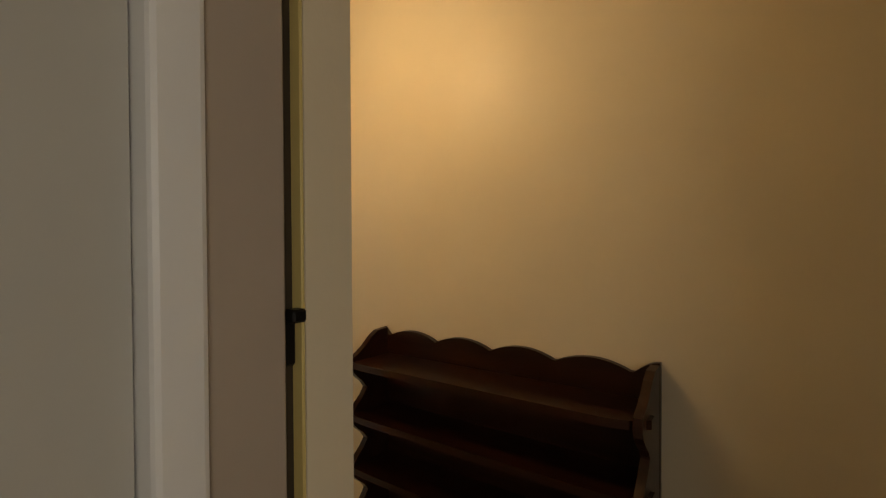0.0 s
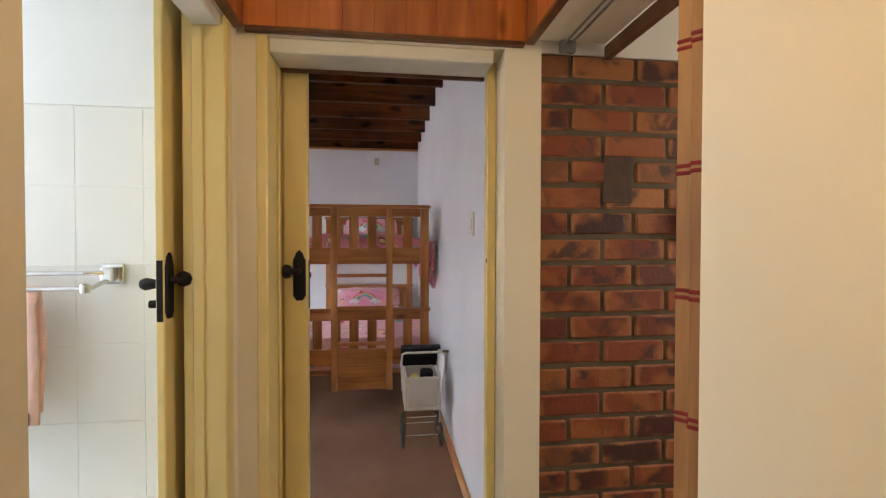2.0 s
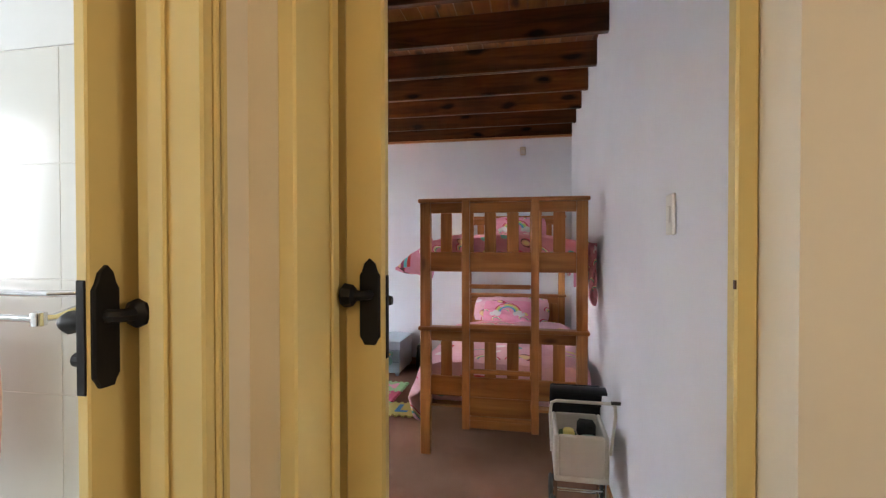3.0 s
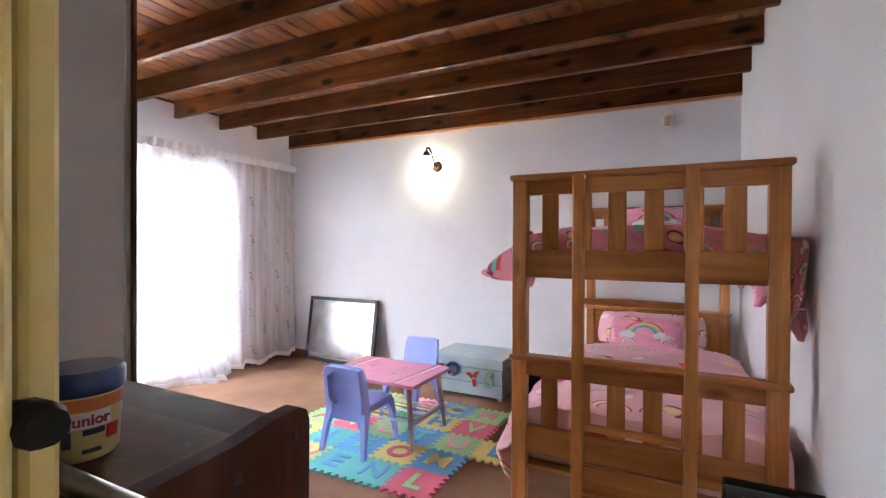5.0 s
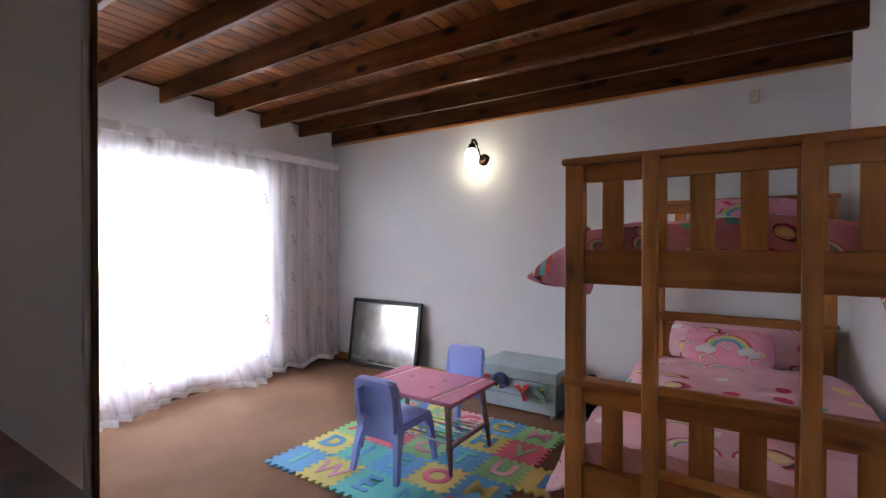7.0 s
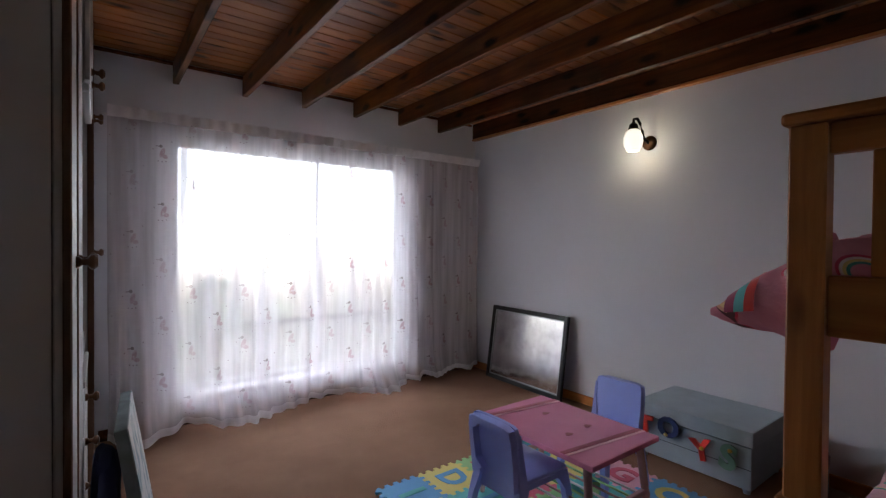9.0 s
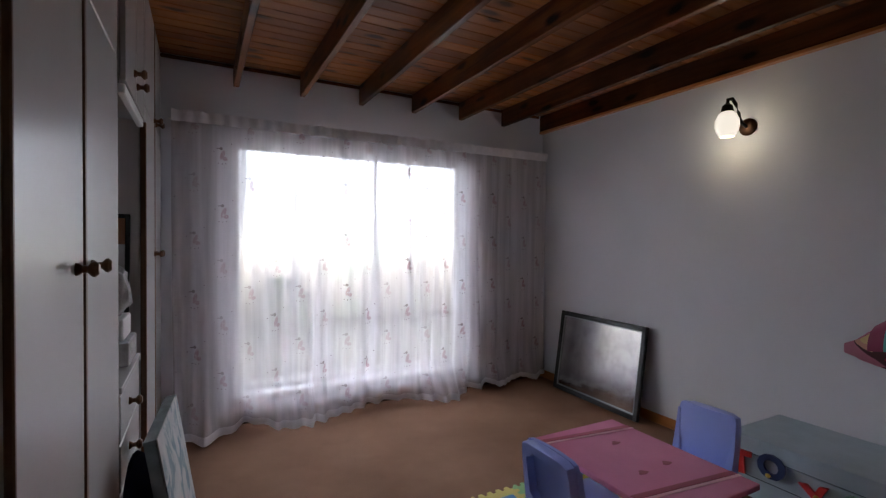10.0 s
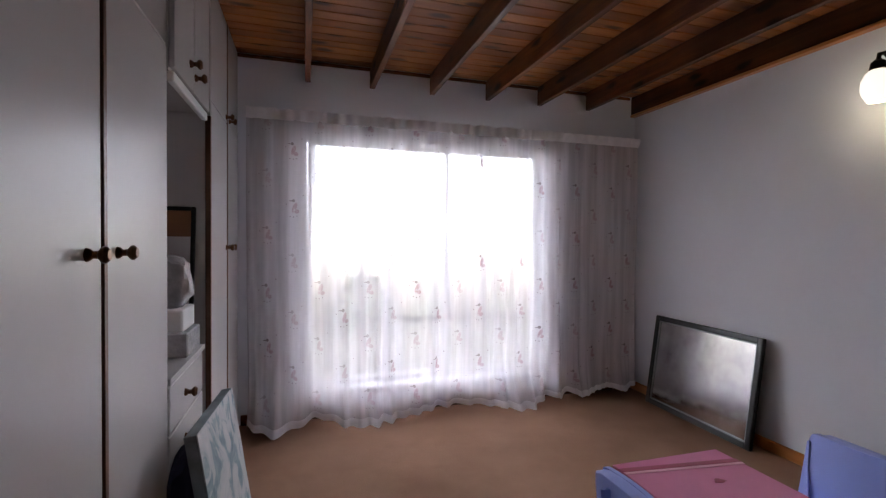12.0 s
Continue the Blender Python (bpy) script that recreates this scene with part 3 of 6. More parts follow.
# bedroom window
win = thing("window_1", (-5.47, -3.15, 0.235), "wide white-painted window with bright overcast daylight", "window", kind=STRUCT)
part("window_frame", boxes((-6.428, -6.4, -3.17, -3.12, 0.217, 2.103), (-4.505, -4.477, -3.17, -3.12, 0.217, 2.103), (-6.4, -4.505, -3.17, -3.12, 0.217, 0.255),
                           (-6.4, -4.505, -3.17, -3.12, 2.075, 2.103), b=0.004), M_SILL, win)
for x in (-5.6,):
    part("mullion", boxes((x - 0.009, x + 0.009, -3.165, -3.125, 0.255, 2.075), b=0.003), M_SILL, win)
for x0, x1 in ((-6.4, -5.612), (-5.588, -4.505)):
    p = part("pane", boxes((x0, x1, -3.148, -3.144, 0.255, 2.075)), M_GLASS, win)
    p.visible_shadow = False
part("window_sill", boxes((-6.46, -4.44, -3.115, -2.975, 0.172, 0.213), b=0.006), M_SILL, win)

# ---- structure: hall, passage, bathroom, first room ----
solid("hall_wall_south", boxes((-2.197, -0.816, 0.655, 0.74, 0, 2.7), (-2.951, -2.197, 0.655, 0.74, 2.0, 2.7), (-3.05, -2.951, 0.655, 0.74, 0, 2.7),
                               (-0.816, 0.12, 0.655, 0.74, 2.08, 2.7), (0.12, 1.0, 0.655, 0.74, 0, 2.7)), M_HALL, "cream plaster hall wall with door openings", "wall", kind=STRUCT)
solid("hall_wall_north", boxes((-2.213, 1.0, 1.68, 1.8, 0, 2.7), (-3.05, -2.213, 1.68, 1.94, 2.035, 2.7)), M_HALL, "smooth cream plaster hall wall lit by a warm lamp", "wall", kind=STRUCT)
solid("hall_wall_east", boxes((1.0, 1.1, -0.1, 1.8, 0, 2.7), (1.0, 1.1, -2.0, -1.1, 0, 2.7), (1.0, 1.1, -1.1, -0.1, 0, 0.9), (1.0, 1.1, -1.1, -0.1, 1.9, 2.7)), M_HALL, "plain cream end wall", "wall", kind=STRUCT)
solid("hall_ceiling", boxes((-3.05, 1.1, 0.64, 1.94, 2.6, 2.68)), M_CEIL, "off-white hall ceiling", "ceiling", kind=STRUCT)
solid("hall_beam", boxes((-3.02, -2.96, 0.74, 1.68, 2.45, 2.598), b=0.005), M_BEAM, "dark-stained ceiling beam above the doors", "beam", kind=STRUCT)
solid("passage_wall_east", boxes((-2.213, -2.1, 1.8, 3.5, 0, 2.7)), M_HALL, "cream plaster passage wall", "wall", kind=STRUCT)
solid("passage_wall_end", boxes((-3.3, -2.1, 3.5, 3.6, 0, 2.7)), M_HALL, "cream plaster passage end wall", "wall", kind=STRUCT)
solid("passage_ceiling", boxes((-3.3, -2.1, 1.94, 3.6, 2.6, 2.68)), M_CEIL, "off-white passage ceiling", "ceiling", kind=STRUCT)
solid("passage_wall_upper", boxes((-3.2, -3.07, 1.717, 3.5, 2.003, 2.6)), M_CEIL, "white plaster above the brickwork", "wall", kind=STRUCT)
solid("passage_strip", boxes((-3.06, -2.215, 1.942, 1.965, 1.985, 2.033), b=0.003), M_EDGE, "dark wooden strip over the passage", "trim", kind=STRUCT)
solid("bathroom_wall_south", boxes((-3.145, -1.6, -1.4, -1.3, 0, 1.05), (-3.145, -1.6, -1.4, -1.3, 1.95, 2.4), (-3.145, -2.95, -1.4, -1.3, 1.05, 1.95),
                                   (-2.05, -1.6, -1.4, -1.3, 1.05, 1.95)), M_BATH, "white bathroom wall with window opening", "wall", kind=STRUCT)
solid("bathroom_blind", boxes((-2.96, -2.04, -1.44, -1.41, 1.04, 1.96)), M_SILL, "white blind in the bathroom window", "blind", kind=STRUCT)
solid("first_room_blind", boxes((1.11, 1.14, -1.12, -0.08, 0.88, 1.92)), M_SILL, "white blind in the first room window", "blind", kind=STRUCT)
solid("bathroom_wall_east", boxes((-1.7, -1.6, -1.3, 0.655, 0, 2.4)), M_BATH, "white bathroom wall", "wall", kind=STRUCT)
solid("bathroom_ceiling", boxes((-3.145, -1.6, -1.4, 0.655, 2.35, 2.4)), M_BATH, "white bathroom ceiling", "ceiling", kind=STRUCT)
solid("bathroom_floor", boxes((-3.145, -1.6, -1.4, 0.655, -0.05, -0.004)), M_BTILE, "white tiled bathroom floor", "floor", kind=STRUCT)
solid("bathroom_wall_upper", boxes((-3.144, -3.14, -1.3, 0.655, 1.787, 2.35)), M_BATH, "white plaster above bathroom tiles", "wall", kind=STRUCT)
solid("first_room_wall_west", boxes((-0.95, -0.84, -2.0, 0.455, 0, 2.7)), M_ROOM1, "grey-white wall beside the first doorway", "wall", kind=STRUCT)
solid("first_room_wall_south", boxes((-0.95, 1.1, -2.1, -2.0, 0, 2.7)), M_JAMB, "plain wall of the first room", "wall", kind=STRUCT)
solid("first_room_ceiling", boxes((-0.95, 1.1, -2.1, 0.64, 2.6, 2.68)), M_CEIL, "off-white ceiling of the first room", "ceiling", kind=STRUCT)

# first doorway: frame, rebate and latch plate
d0 = thing("door_frame", (-0.82, 0.56, 0), "cream-painted door frame with dark latch plate", "door frame", kind=STRUCT)
part("jamb", boxes((-0.9, -0.816, 0.519, 0.6255, 0, 2.08), b=0.004), M_ROOMJAMB, d0)
part("architrave", boxes((-0.86, -0.80, 0.458, 0.517, 0, 2.14), b=0.008, seg=2), M_SILL, d0)
# the gap's shade is put in as a dark brown strip
part("rebate", boxes((-0.9, -0.836, 0.626, 0.648, 0, 2.08)), M_DARK, d0, "dark strip painted as the shade in the rebate gap")
part("jamb_bead", boxes((-0.9, -0.815, 0.6485, 0.654, 0, 2.08), b=0.002), M_DOOR, d0)
lp = part("latch_plate", boxes((-0.835, -0.826, 0.627, 0.647, 1.19, 1.265), b=0.003), M_BLACK, d0, "black iron latch plate")
part("latch_bolt", boxes((-0.83, -0.808, 0.63, 0.652, 1.25, 1.268), b=0.003), M_BLACK, lp)

# timber fascia round the hall, of upright boards
fas = thing("fascia", (-3.03, 1.2, 2.01), "varnished knotty pine board fascia above the doors", "fascia", kind=STRUCT)


def fascia_run(n, x0, x1, y0, y1):
    for i in range(n):
        a, c = i / n, (i + 1) / n
        if abs(x1 - x0) > abs(y1 - y0):
            bm = boxes((x0 + (x1 - x0) * a, x0 + (x1 - x0) * c, y0, y1, 2.018, 2.302), b=0.002)
        else:
            bm = boxes((x0, x1, y0 + (y1 - y0) * a, y0 + (y1 - y0) * c, 2.018, 2.302), b=0.002)
        part("board", bm, M_FASCIA, fas)


fascia_run(9, -3.048, -3.026, 0.766, 1.656)
fascia_run(9, -3.026, -2.113, 1.656, 1.679)
fascia_run(13, -3.026, -1.9, 0.742, 0.766)
part("edge_strip", boxes((-3.05, -3.022, 0.77, 1.652, 2.004, 2.0175), b=0.002), M_EDGE, fas)
part("edge_strip", boxes((-3.022, -2.11, 1.652, 1.68, 2.004, 2.0175), b=0.002), M_EDGE, fas)
part("edge_strip", boxes((-3.022, -1.9, 0.741, 0.77, 2.004, 2.0175), b=0.002), M_EDGE, fas)

# rail under the passage lintel
rail = thing("curtain_rail", (-2.62, 1.8, 2.02), "thin grey steel double rail under the lintel", "rail", kind=STRUCT)
for dy in (0, 0.022):
    part("rod", tube(bmesh.new(), [(-3.03, 1.79 + dy, 2.022), (-2.22, 1.79 + dy, 2.022)], 0.004, 8), M_STEEL, rail)
part("bracket", boxes((-3.05, -3.028, 1.775, 1.83, 1.995, 2.033), b=0.003), M_STEEL, rail)

# folded bamboo slat door hanging from the rail at the passage corner
M_CORD = paint("dark_red_cord", (0.22, 0.018, 0.02), 0.8, 0.3, 30, 0.4)
M_BAMBOO = wood("brown_bamboo_slat", (0.16, 0.07, 0.025), (0.40, 0.22, 0.085), "z", 0.4, True, 1.0, 0.6)
fold = thing("folding_door", (-2.33, 1.80, 0), "folded brown bamboo slat door tied with red cord", "folding door", kind=STRUCT)
for k in range(8):
    xs = -2.388 + 0.021 * k
    sw = 1 if k % 2 else -1
    slat = part("slat", placed(boxes((-0.004, 0.004, -0.03, 0.03, 0.02, 2.0), b=0.0015), Matrix.Translation((xs, 1.80 + 0.006 * sw, 0)) @ Euler((0, 0, radians(52 * sw))).to_matrix().to_4x4()), M_BAMBOO, fold)
    for q in range(7):
        zc = 0.26 + 0.247 * q + 0.02 * (k % 2)
        for dz in (0.0, 0.014):
            part("cord", placed(boxes((-0.007, 0.007, -0.032, 0.032, zc + dz, zc + dz + 0.008), b=0.002), Matrix.Translation((xs, 1.80 + 0.006 * sw, 0)) @ Euler((0, 0, radians(52 * sw))).to_matrix().to_4x4()), M_CORD, slat)


# ---- sliding doors and frames ----
def handle_set(door, face, normal, along, z0):
    """Black iron back plate with a short flared lever; face: a point on the door face, along: direction of the lever."""
    f, nn, al = Vector(face), Vector(normal), Vector(along)
    up = Vector((0, 0, 1))
    outline = [(-0.014, 0.0), (-0.02, 0.012), (-0.026, 0.02), (-0.026, 0.175), (-0.02, 0.185), (-0.014, 0.205), (0, 0.218),
               (0.014, 0.205), (0.02, 0.185), (0.026, 0.175), (0.026, 0.02), (0.02, 0.012), (0.014, 0.0)]
    bm = bmesh.new()
    loft(bm, [[f + al * a * k * 0.84 + up * (z0 + h * 0.82 - f.z) + nn * d for a, h in outline] for d, k in ((0.0, 1), (0.004, 1), (0.0065, 0.85))])
    plate = part("back_plate", bm, M_BLACK, door, "black iron back plate")
    c = f + up * (z0 + 0.104 - f.z)
    bm = bmesh.new()
    knob_at = c + nn * 0.027
    tube(bm, [c, c + nn * 0.018, knob_at + al * 0.008, knob_at + al * 0.020, knob_at + al * 0.027, knob_at + al * 0.045, knob_at + al * 0.050],
         [0.011, 0.010, 0.010, 0.0115, 0.022, 0.025, 0.020], 8)
    part("lever", bm, M_BLACK, plate, "flared black iron lever", True)


door_b = thing("door_1", (-3.25, 0.55, 0), "cream-yellow sliding door slid open beside bedroom doorway", "door", kind=STRUCT)
part("leaf", boxes((-3.268, -3.238, 0.18, 0.925, 0.012, 2.03), b=0.004), M_DOOR, door_b)
part("stile", boxes((-3.2375, -3.232, 0.842, 0.923, 0.02, 2.02), b=0.003), M_DOOR, door_b)
handle_set(door_b, (-3.232, 0.896, 1.1), (1, 0, 0), (0, -1, 0), 1.152)
bm = boxes((-3.258, -3.243, 0.9245, 0.928, 1.12, 1.295), b=0.0015)
part("lock_plate", bm, M_BLACK, door_b, "narrow black lock plate on the edge")
bm = bmesh.new()
tube(bm, [(-3.266, 0.905, 1.24), (-3.274, 0.905, 1.24), (-3.278, 0.909, 1.24), (-3.278, 0.922, 1.238), (-3.278, 0.929, 1.238)], [0.009, 0.008, 0.009, 0.0115, 0.009], 10)
part("outer_bead", boxes((-3.318, -3.298, 0.80, 0.85, 0.012, 2.03), (-3.2975, -3.2685, 0.80, 0.835, 0.012, 2.03), b=0.004), M_DOOR, door_b)
part("lever", bm, M_BLACK, door_b, "black lever on the far face", True)
fb = thing("door_frame", (-3.12, 1.2, 0), "cream-yellow bedroom door frame", "door frame", kind=STRUCT)
part("jamb", boxes((-3.2, -3.04, 0.80, 0.834, 0, 2.0), b=0.004), M_DOOR, fb)
part("stop", boxes((-3.2, -3.17, 0.8345, 0.842, 0, 1.95), b=0.002), M_DOOR, fb)
part("jamb", boxes((-3.2, -3.165, 1.556, 1.591, 0, 2.0), b=0.004), M_DOOR, fb)
part("head", boxes((-3.2, -3.06, 0.835, 1.555, 1.955, 2.0), b=0.004), M_JAMB, fb, "dull cream door head")
# shadow under the door head, built as a thin dark strip
part("head_shadow_strip", boxes((-3.215, -3.2005, 0.835, 1.555, 1.945, 1.962), b=0.002), M_EDGE, fb, "dark strip standing in for the shadow under the head")
part("strike", boxes((-3.17, -3.164, 1.5545, 1.5575, 1.285, 1.30)), M_BRASS, fb, "small brass strike")

door_a = thing("door_2", (-3.0, 0.6, 0), "cream-yellow sliding bathroom door slid open", "door", kind=STRUCT)
part("leaf", boxes((-3.136, -2.868, 0.586, 0.608, 0.012, 2.12), b=0.003), M_DOOR, door_a)
handle_set(door_a, (-2.893, 0.608, 1.1), (0, 1, 0), (-1, 0, 0), 1.152)
part("lock_plate", boxes((-2.8685, -2.865, 0.589, 0.605, 1.145, 1.31), b=0.0015), M_BLACK, door_a, "narrow black lock plate on the edge")
bm = bmesh.new()
tube(bm, [(-2.89, 0.586, 1.245), (-2.89, 0.553, 1.245), (-2.89, 0.54, 1.245)], [0.01, 0.018, 0.012], 10)
part("lever", bm, M_BLACK, door_a, "black lever on the bathroom face", True)
part("thumb_turn", tube(bmesh.new(), [(-2.89, 0.586, 1.19), (-2.89, 0.562, 1.19)], 0.011, 10), M_BLACK, door_a)
fa = thing("door_frame", (-2.95, 0.69, 0), "cream-yellow bathroom door frame with moulded lining", "door frame", kind=STRUCT)
part("jamb", boxes((-2.951, -2.925, 0.632, 0.748, 0, 2.0), b=0.004), M_DOOR, fa)
part("moulding", boxes((-2.965, -2.952, 0.7405, 0.75, 0, 2.0), (-2.985, -2.972, 0.7405, 0.748, 0, 2.0), b=0.003), M_DOOR, fa)
part("inner_bead", boxes((-2.9245, -2.916, 0.66, 0.69, 0, 1.96), b=0.003), M_DOOR, fa)
part("head", boxes((-2.924, -2.197, 0.66, 0.738, 1.965, 1.998), b=0.004), M_JAMB, fa)
part("jamb", boxes((-2.2, -2.193, 0.66, 0.735, 0, 1.964), b=0.002), M_JAMB, fa)

# switches and small fittings
def switch_plate(name, rows, label, rockers):
    o = thing(name, ((rows[0] + rows[1]) / 2, (rows[2] + rows[3]) / 2, rows[4]), label, "light switch")
    part("plate", boxes(rows, b=0.003), M_WHITE, o)
    for r in rockers:
        part("rocker", boxes(r, b=0.002), M_WHITE, o)


switch_plate("light_switch", (-1.94, -1.865, 0.7405, 0.75, 1.31, 1.445), "white light switch plate on cream hall wall",
             [(-1.918, -1.887, 0.7505, 0.755, 1.33 + k * 0.035, 1.355 + k * 0.035) for k in range(3)])
switch_plate("light_switch", (-3.058, -3.042, 2.215, 2.285, 1.37, 1.475), "white light switch on the brick wall", [(-3.0415, -3.037, 2.237, 2.263, 1.40, 1.445)])
switch_plate("light_switch", (-3.815, -3.745, 1.62, 1.6295, 1.385, 1.505), "white light switch on white bedroom wall", [(-3.795, -3.765, 1.6155, 1.6195, 1.42, 1.47)])
M_SENSOR = paint("yellowed_plastic", (0.55, 0.47, 0.36), 0.4, 0.05)
al = thing("motion_sensor", (-7.33, 1.13, 2.30), "small white motion sensor with a cable", "sensor")
part("body", boxes((-7.349, -7.30, 1.095, 1.155, 2.30, 2.385), b=0.008, seg=2), M_SENSOR, al)
part("lens", boxes((-7.3, -7.294, 1.105, 1.145, 2.31, 2.345), b=0.002), M_CANVASEDGE, al)
part("cable", tube(bmesh.new(), [(-7.345, 1.115, 2.385), (-7.345, 1.112, 2.478)], 0.003, 6), M_WHITE, al)
part("clip", boxes((-7.349, -7.338, 1.065, 1.092, 2.35, 2.372), b=0.002), M_WHITE, al)
hb = thing("ceiling_light", (-1.5, 1.02, 2.6), "round warm hall ceiling light", "lamp")
part("rose", lathe(bmesh.new(), [(0.0, 2.598), (0.07, 2.598), (0.06, 2.57), (0.008, 2.56), (0.008, 2.39), (0.0, 2.39)], pose(-1.5, 1.02, 0)), M_BRASS, hb, smooth=True)
part("shade", lathe(bmesh.new(), [(0.01, 2.39), (0.07, 2.36), (0.12, 2.27), (0.117, 2.268), (0.066, 2.352), (0.008, 2.38)], pose(-1.5, 1.02, 0)), M_HALLGLOW, hb, smooth=True)
solid("sounder_dome", lathe(bmesh.new(), [(0.0, 0.0), (0.022, 0.0), (0.022, 0.012), (0.012, 0.02), (0.016, 0.035), (0.0, 0.042)], pose(-3.048, 0.93, 2.36, 0, 90, 0), 14),
           M_WHITE, "small white round alarm sounder above the fascia", "alarm", smooth=True)

# ---- hall: dark wavy-topped shelf unit ----
sh = thing("shelf_unit", (-1.1, 1.57, 0), "dark mahogany shelf unit with wavy scalloped top", "shelf")
prof = []
N = 90
for k in range(N + 1):
    x = -1.60 + 1.06 * k / N
    z = 0.982 + 0.03 * abs(math.cos(math.pi * (x + 1.448) / 0.238)) ** 0.8
    if x < -1.567:
        z = 0.982 + 0.034 * (-1.567 - x) / 0.033
    elif x > -0.615:
        z = 0.982 + 0.04 * math.sin((x + 0.615) / 0.075 * math.pi / 2)
    prof.append((x, z))
poly = [(-1.60, 0.02)] + prof + [(-0.54, 0.02)]
part("back_panel", prism(bmesh.new(), poly, "xz", 1.655, 1.676), M_SHELF, sh)
side = [(1.655, 0.0)]
for zs in (0.30, 0.50, 0.70, 0.90):
    for a in range(9 if zs < 0.8 else 5):
        t = a / 8
        side.append((1.535 - 0.08 * math.sin(math.pi * t) ** 1.5, zs - 0.1 + 0.195 * t))
side += [(1.456, 0.905), (1.458, 0.925), (1.495, 0.94), (1.53, 0.962), (1.565, 0.992), (1.60, 1.012), (1.655, 1.016)]
for x in (-1.6, -0.565):
    part("side_panel", prism(bmesh.new(), [(1.654, 0.0), (1.5, 0.0), (1.5, 0.1)] + side[1:], "yz", x, x + 0.024), M_SHELF, sh)
for zs in (0.10, 0.30, 0.50, 0.70, 0.90):
    bm = bmesh.new()
    pts = []
    for k in range(25):
        x = -1.655 + 1.125 * k / 24
        pts.append((x, 1.452 + 0.05 * (abs(k - 12) / 12) ** 14))
    prism(bm, [(-1.655, 1.54), *pts, (-0.53, 1.54)], "xy", zs - 0.012, zs + 0.012)
    part("shelf_board", bm, M_SHELF, sh)
    part("plate_rail", boxes((-1.57, -0.57, 1.535, 1.654, zs - 0.012, zs + 0.012)), M_SHELF, sh)

# the shelf unit stands a little nearer the passage
sh.location += Vector((-0.022, 0, -0.008))

# ---- bathroom: towel rail and towel ----
tr = thing("towel_rail", (-3.1, 0.3, 1.2), "chrome double swing towel rail on tiled wall", "towel rail")
part("wall_plate", boxes((-3.136, -3.126, 0.31, 0.375, 1.225, 1.29), b=0.003), M_CHROME, tr)
part("hub", boxes((-3.126, -3.09, 0.325, 0.36, 1.235, 1.28), b=0.006, seg=2), M_CHROME, tr)
part("rod", tube(bmesh.new(), [(-3.1, 0.34, 1.262), (-3.06, 0.3, 1.264), (-3.06, -0.35, 1.264)], 0.007, 10), M_CHROME, tr, smooth=True)
part("rod", tube(bmesh.new(), [(-3.1, 0.345, 1.24), (-3.045, 0.33, 1.222), (-3.02, 0.32, 1.222), (-3.02, -0.35, 1.222)], 0.007, 10), M_CHROME, tr, smooth=True)
part("knuckle", lathe(bmesh.new(), [(0, -0.015), (0.013, -0.012), (0.013, 0.012), (0, 0.015)], pose(-3.02, 0.325, 1.222), 12), M_CHROME, tr, smooth=True)
bm = bmesh.new()
rings = []
for k in range(15):
    s = k / 14
    if s < 0.5:
        zz, xx = 0.83 + (1.23 - 0.83) * s * 2, -3.008 + 0.004 * math.sin(k)
    else:
        zz, xx = 1.23 - (1.23 - 0.86) * (s - 0.5) * 2, -3.034
    rings.append([(xx + 0.006 * math.sin(j * 1.7 + k * 0.4), 0.205 - 0.42 * j / 12 + 0.006 * math.sin(k * 0.8), zz + 0.004 * math.sin(j)) for j in range(13)])
loft(bm, rings, False, False)
tw = thing("towel", (-3.02, 0.0, 0.83), "peach bath towel hanging over chrome rail", "towel")
t1 = part("cloth", bm, M_TOWEL, tw, smooth=True)
t1.modifiers.new("thick", "SOLIDIFY").thickness = 0.008
part("label_tag", boxes((-2.998, -2.994, 0.13, 0.19, 0.835, 0.87), b=0.001), M_TAG, tw, "small grey woven label")

# ---- bedroom: wardrobe wall ----
WX = -4.0
CT = CZ - 0.004


def knob(parent, x, y, z):
    m = Matrix.Translation((x, y, z)) @ Euler((0, radians(-90), 0)).to_matrix().to_4x4()
    part("knob", lathe(bmesh.new(), [(0, 0), (0.017, 0), (0.015, 0.007), (0.009, 0.014), (0.010, 0.024), (0.020, 0.033), (0.021, 0.040), (0.013, 0.048), (0, 0.049)], m, 14),
         M_BRASS, parent, "turned dark brass knob", True)


def ward_door(unit, y0, y1, z0, z1, ky, kz, WX=-4.0):
    d = part("door", boxes((WX, WX + 0.02, y0 + 0.003, y1 - 0.003, z0, z1), b=0.003), M_WARD, unit)
    m = Matrix.Translation((WX, ky, kz)) @ Euler((0, radians(-90), 0)).to_matrix().to_4x4()
    part("knob", lathe(bmesh.new(), [(0, 0), (0.017, 0), (0.015, 0.007), (0.009, 0.014), (0.010, 0.024), (0.020, 0.033), (0.021, 0.040), (0.013, 0.048), (0, 0.049)], m, 14),
         M_BRASS, d, "turned dark brass knob", True)


wa = thing("wardrobe", (-3.7, -0.78, 0), "tall grey-white built-in wardrobe with dark wooden end strip", "wardrobe", "built-in cupboards")
part("body", boxes((-3.953, -3.203, -1.358, -0.253, 0.0, CT)), M_WARD, wa)
part("end_strip", boxes((-3.984, -3.9695, -0.2525, -0.240, 0.0, CT), b=0.003), M_EDGE, wa, "dark varnished wooden edge strip")
part("seam_strip", boxes((-3.979, -3.955, -0.81, -0.79, 0.08, CT), b=0.001), M_EDGE, wa, "brown strip between the doors")
ward_door(wa, -0.785, -0.2505, 0.08, 2.045, -0.70, 1.305, -3.975)
ward_door(wa, -1.357, -0.815, 0.08, 2.045, -0.885, 1.305, -3.975)
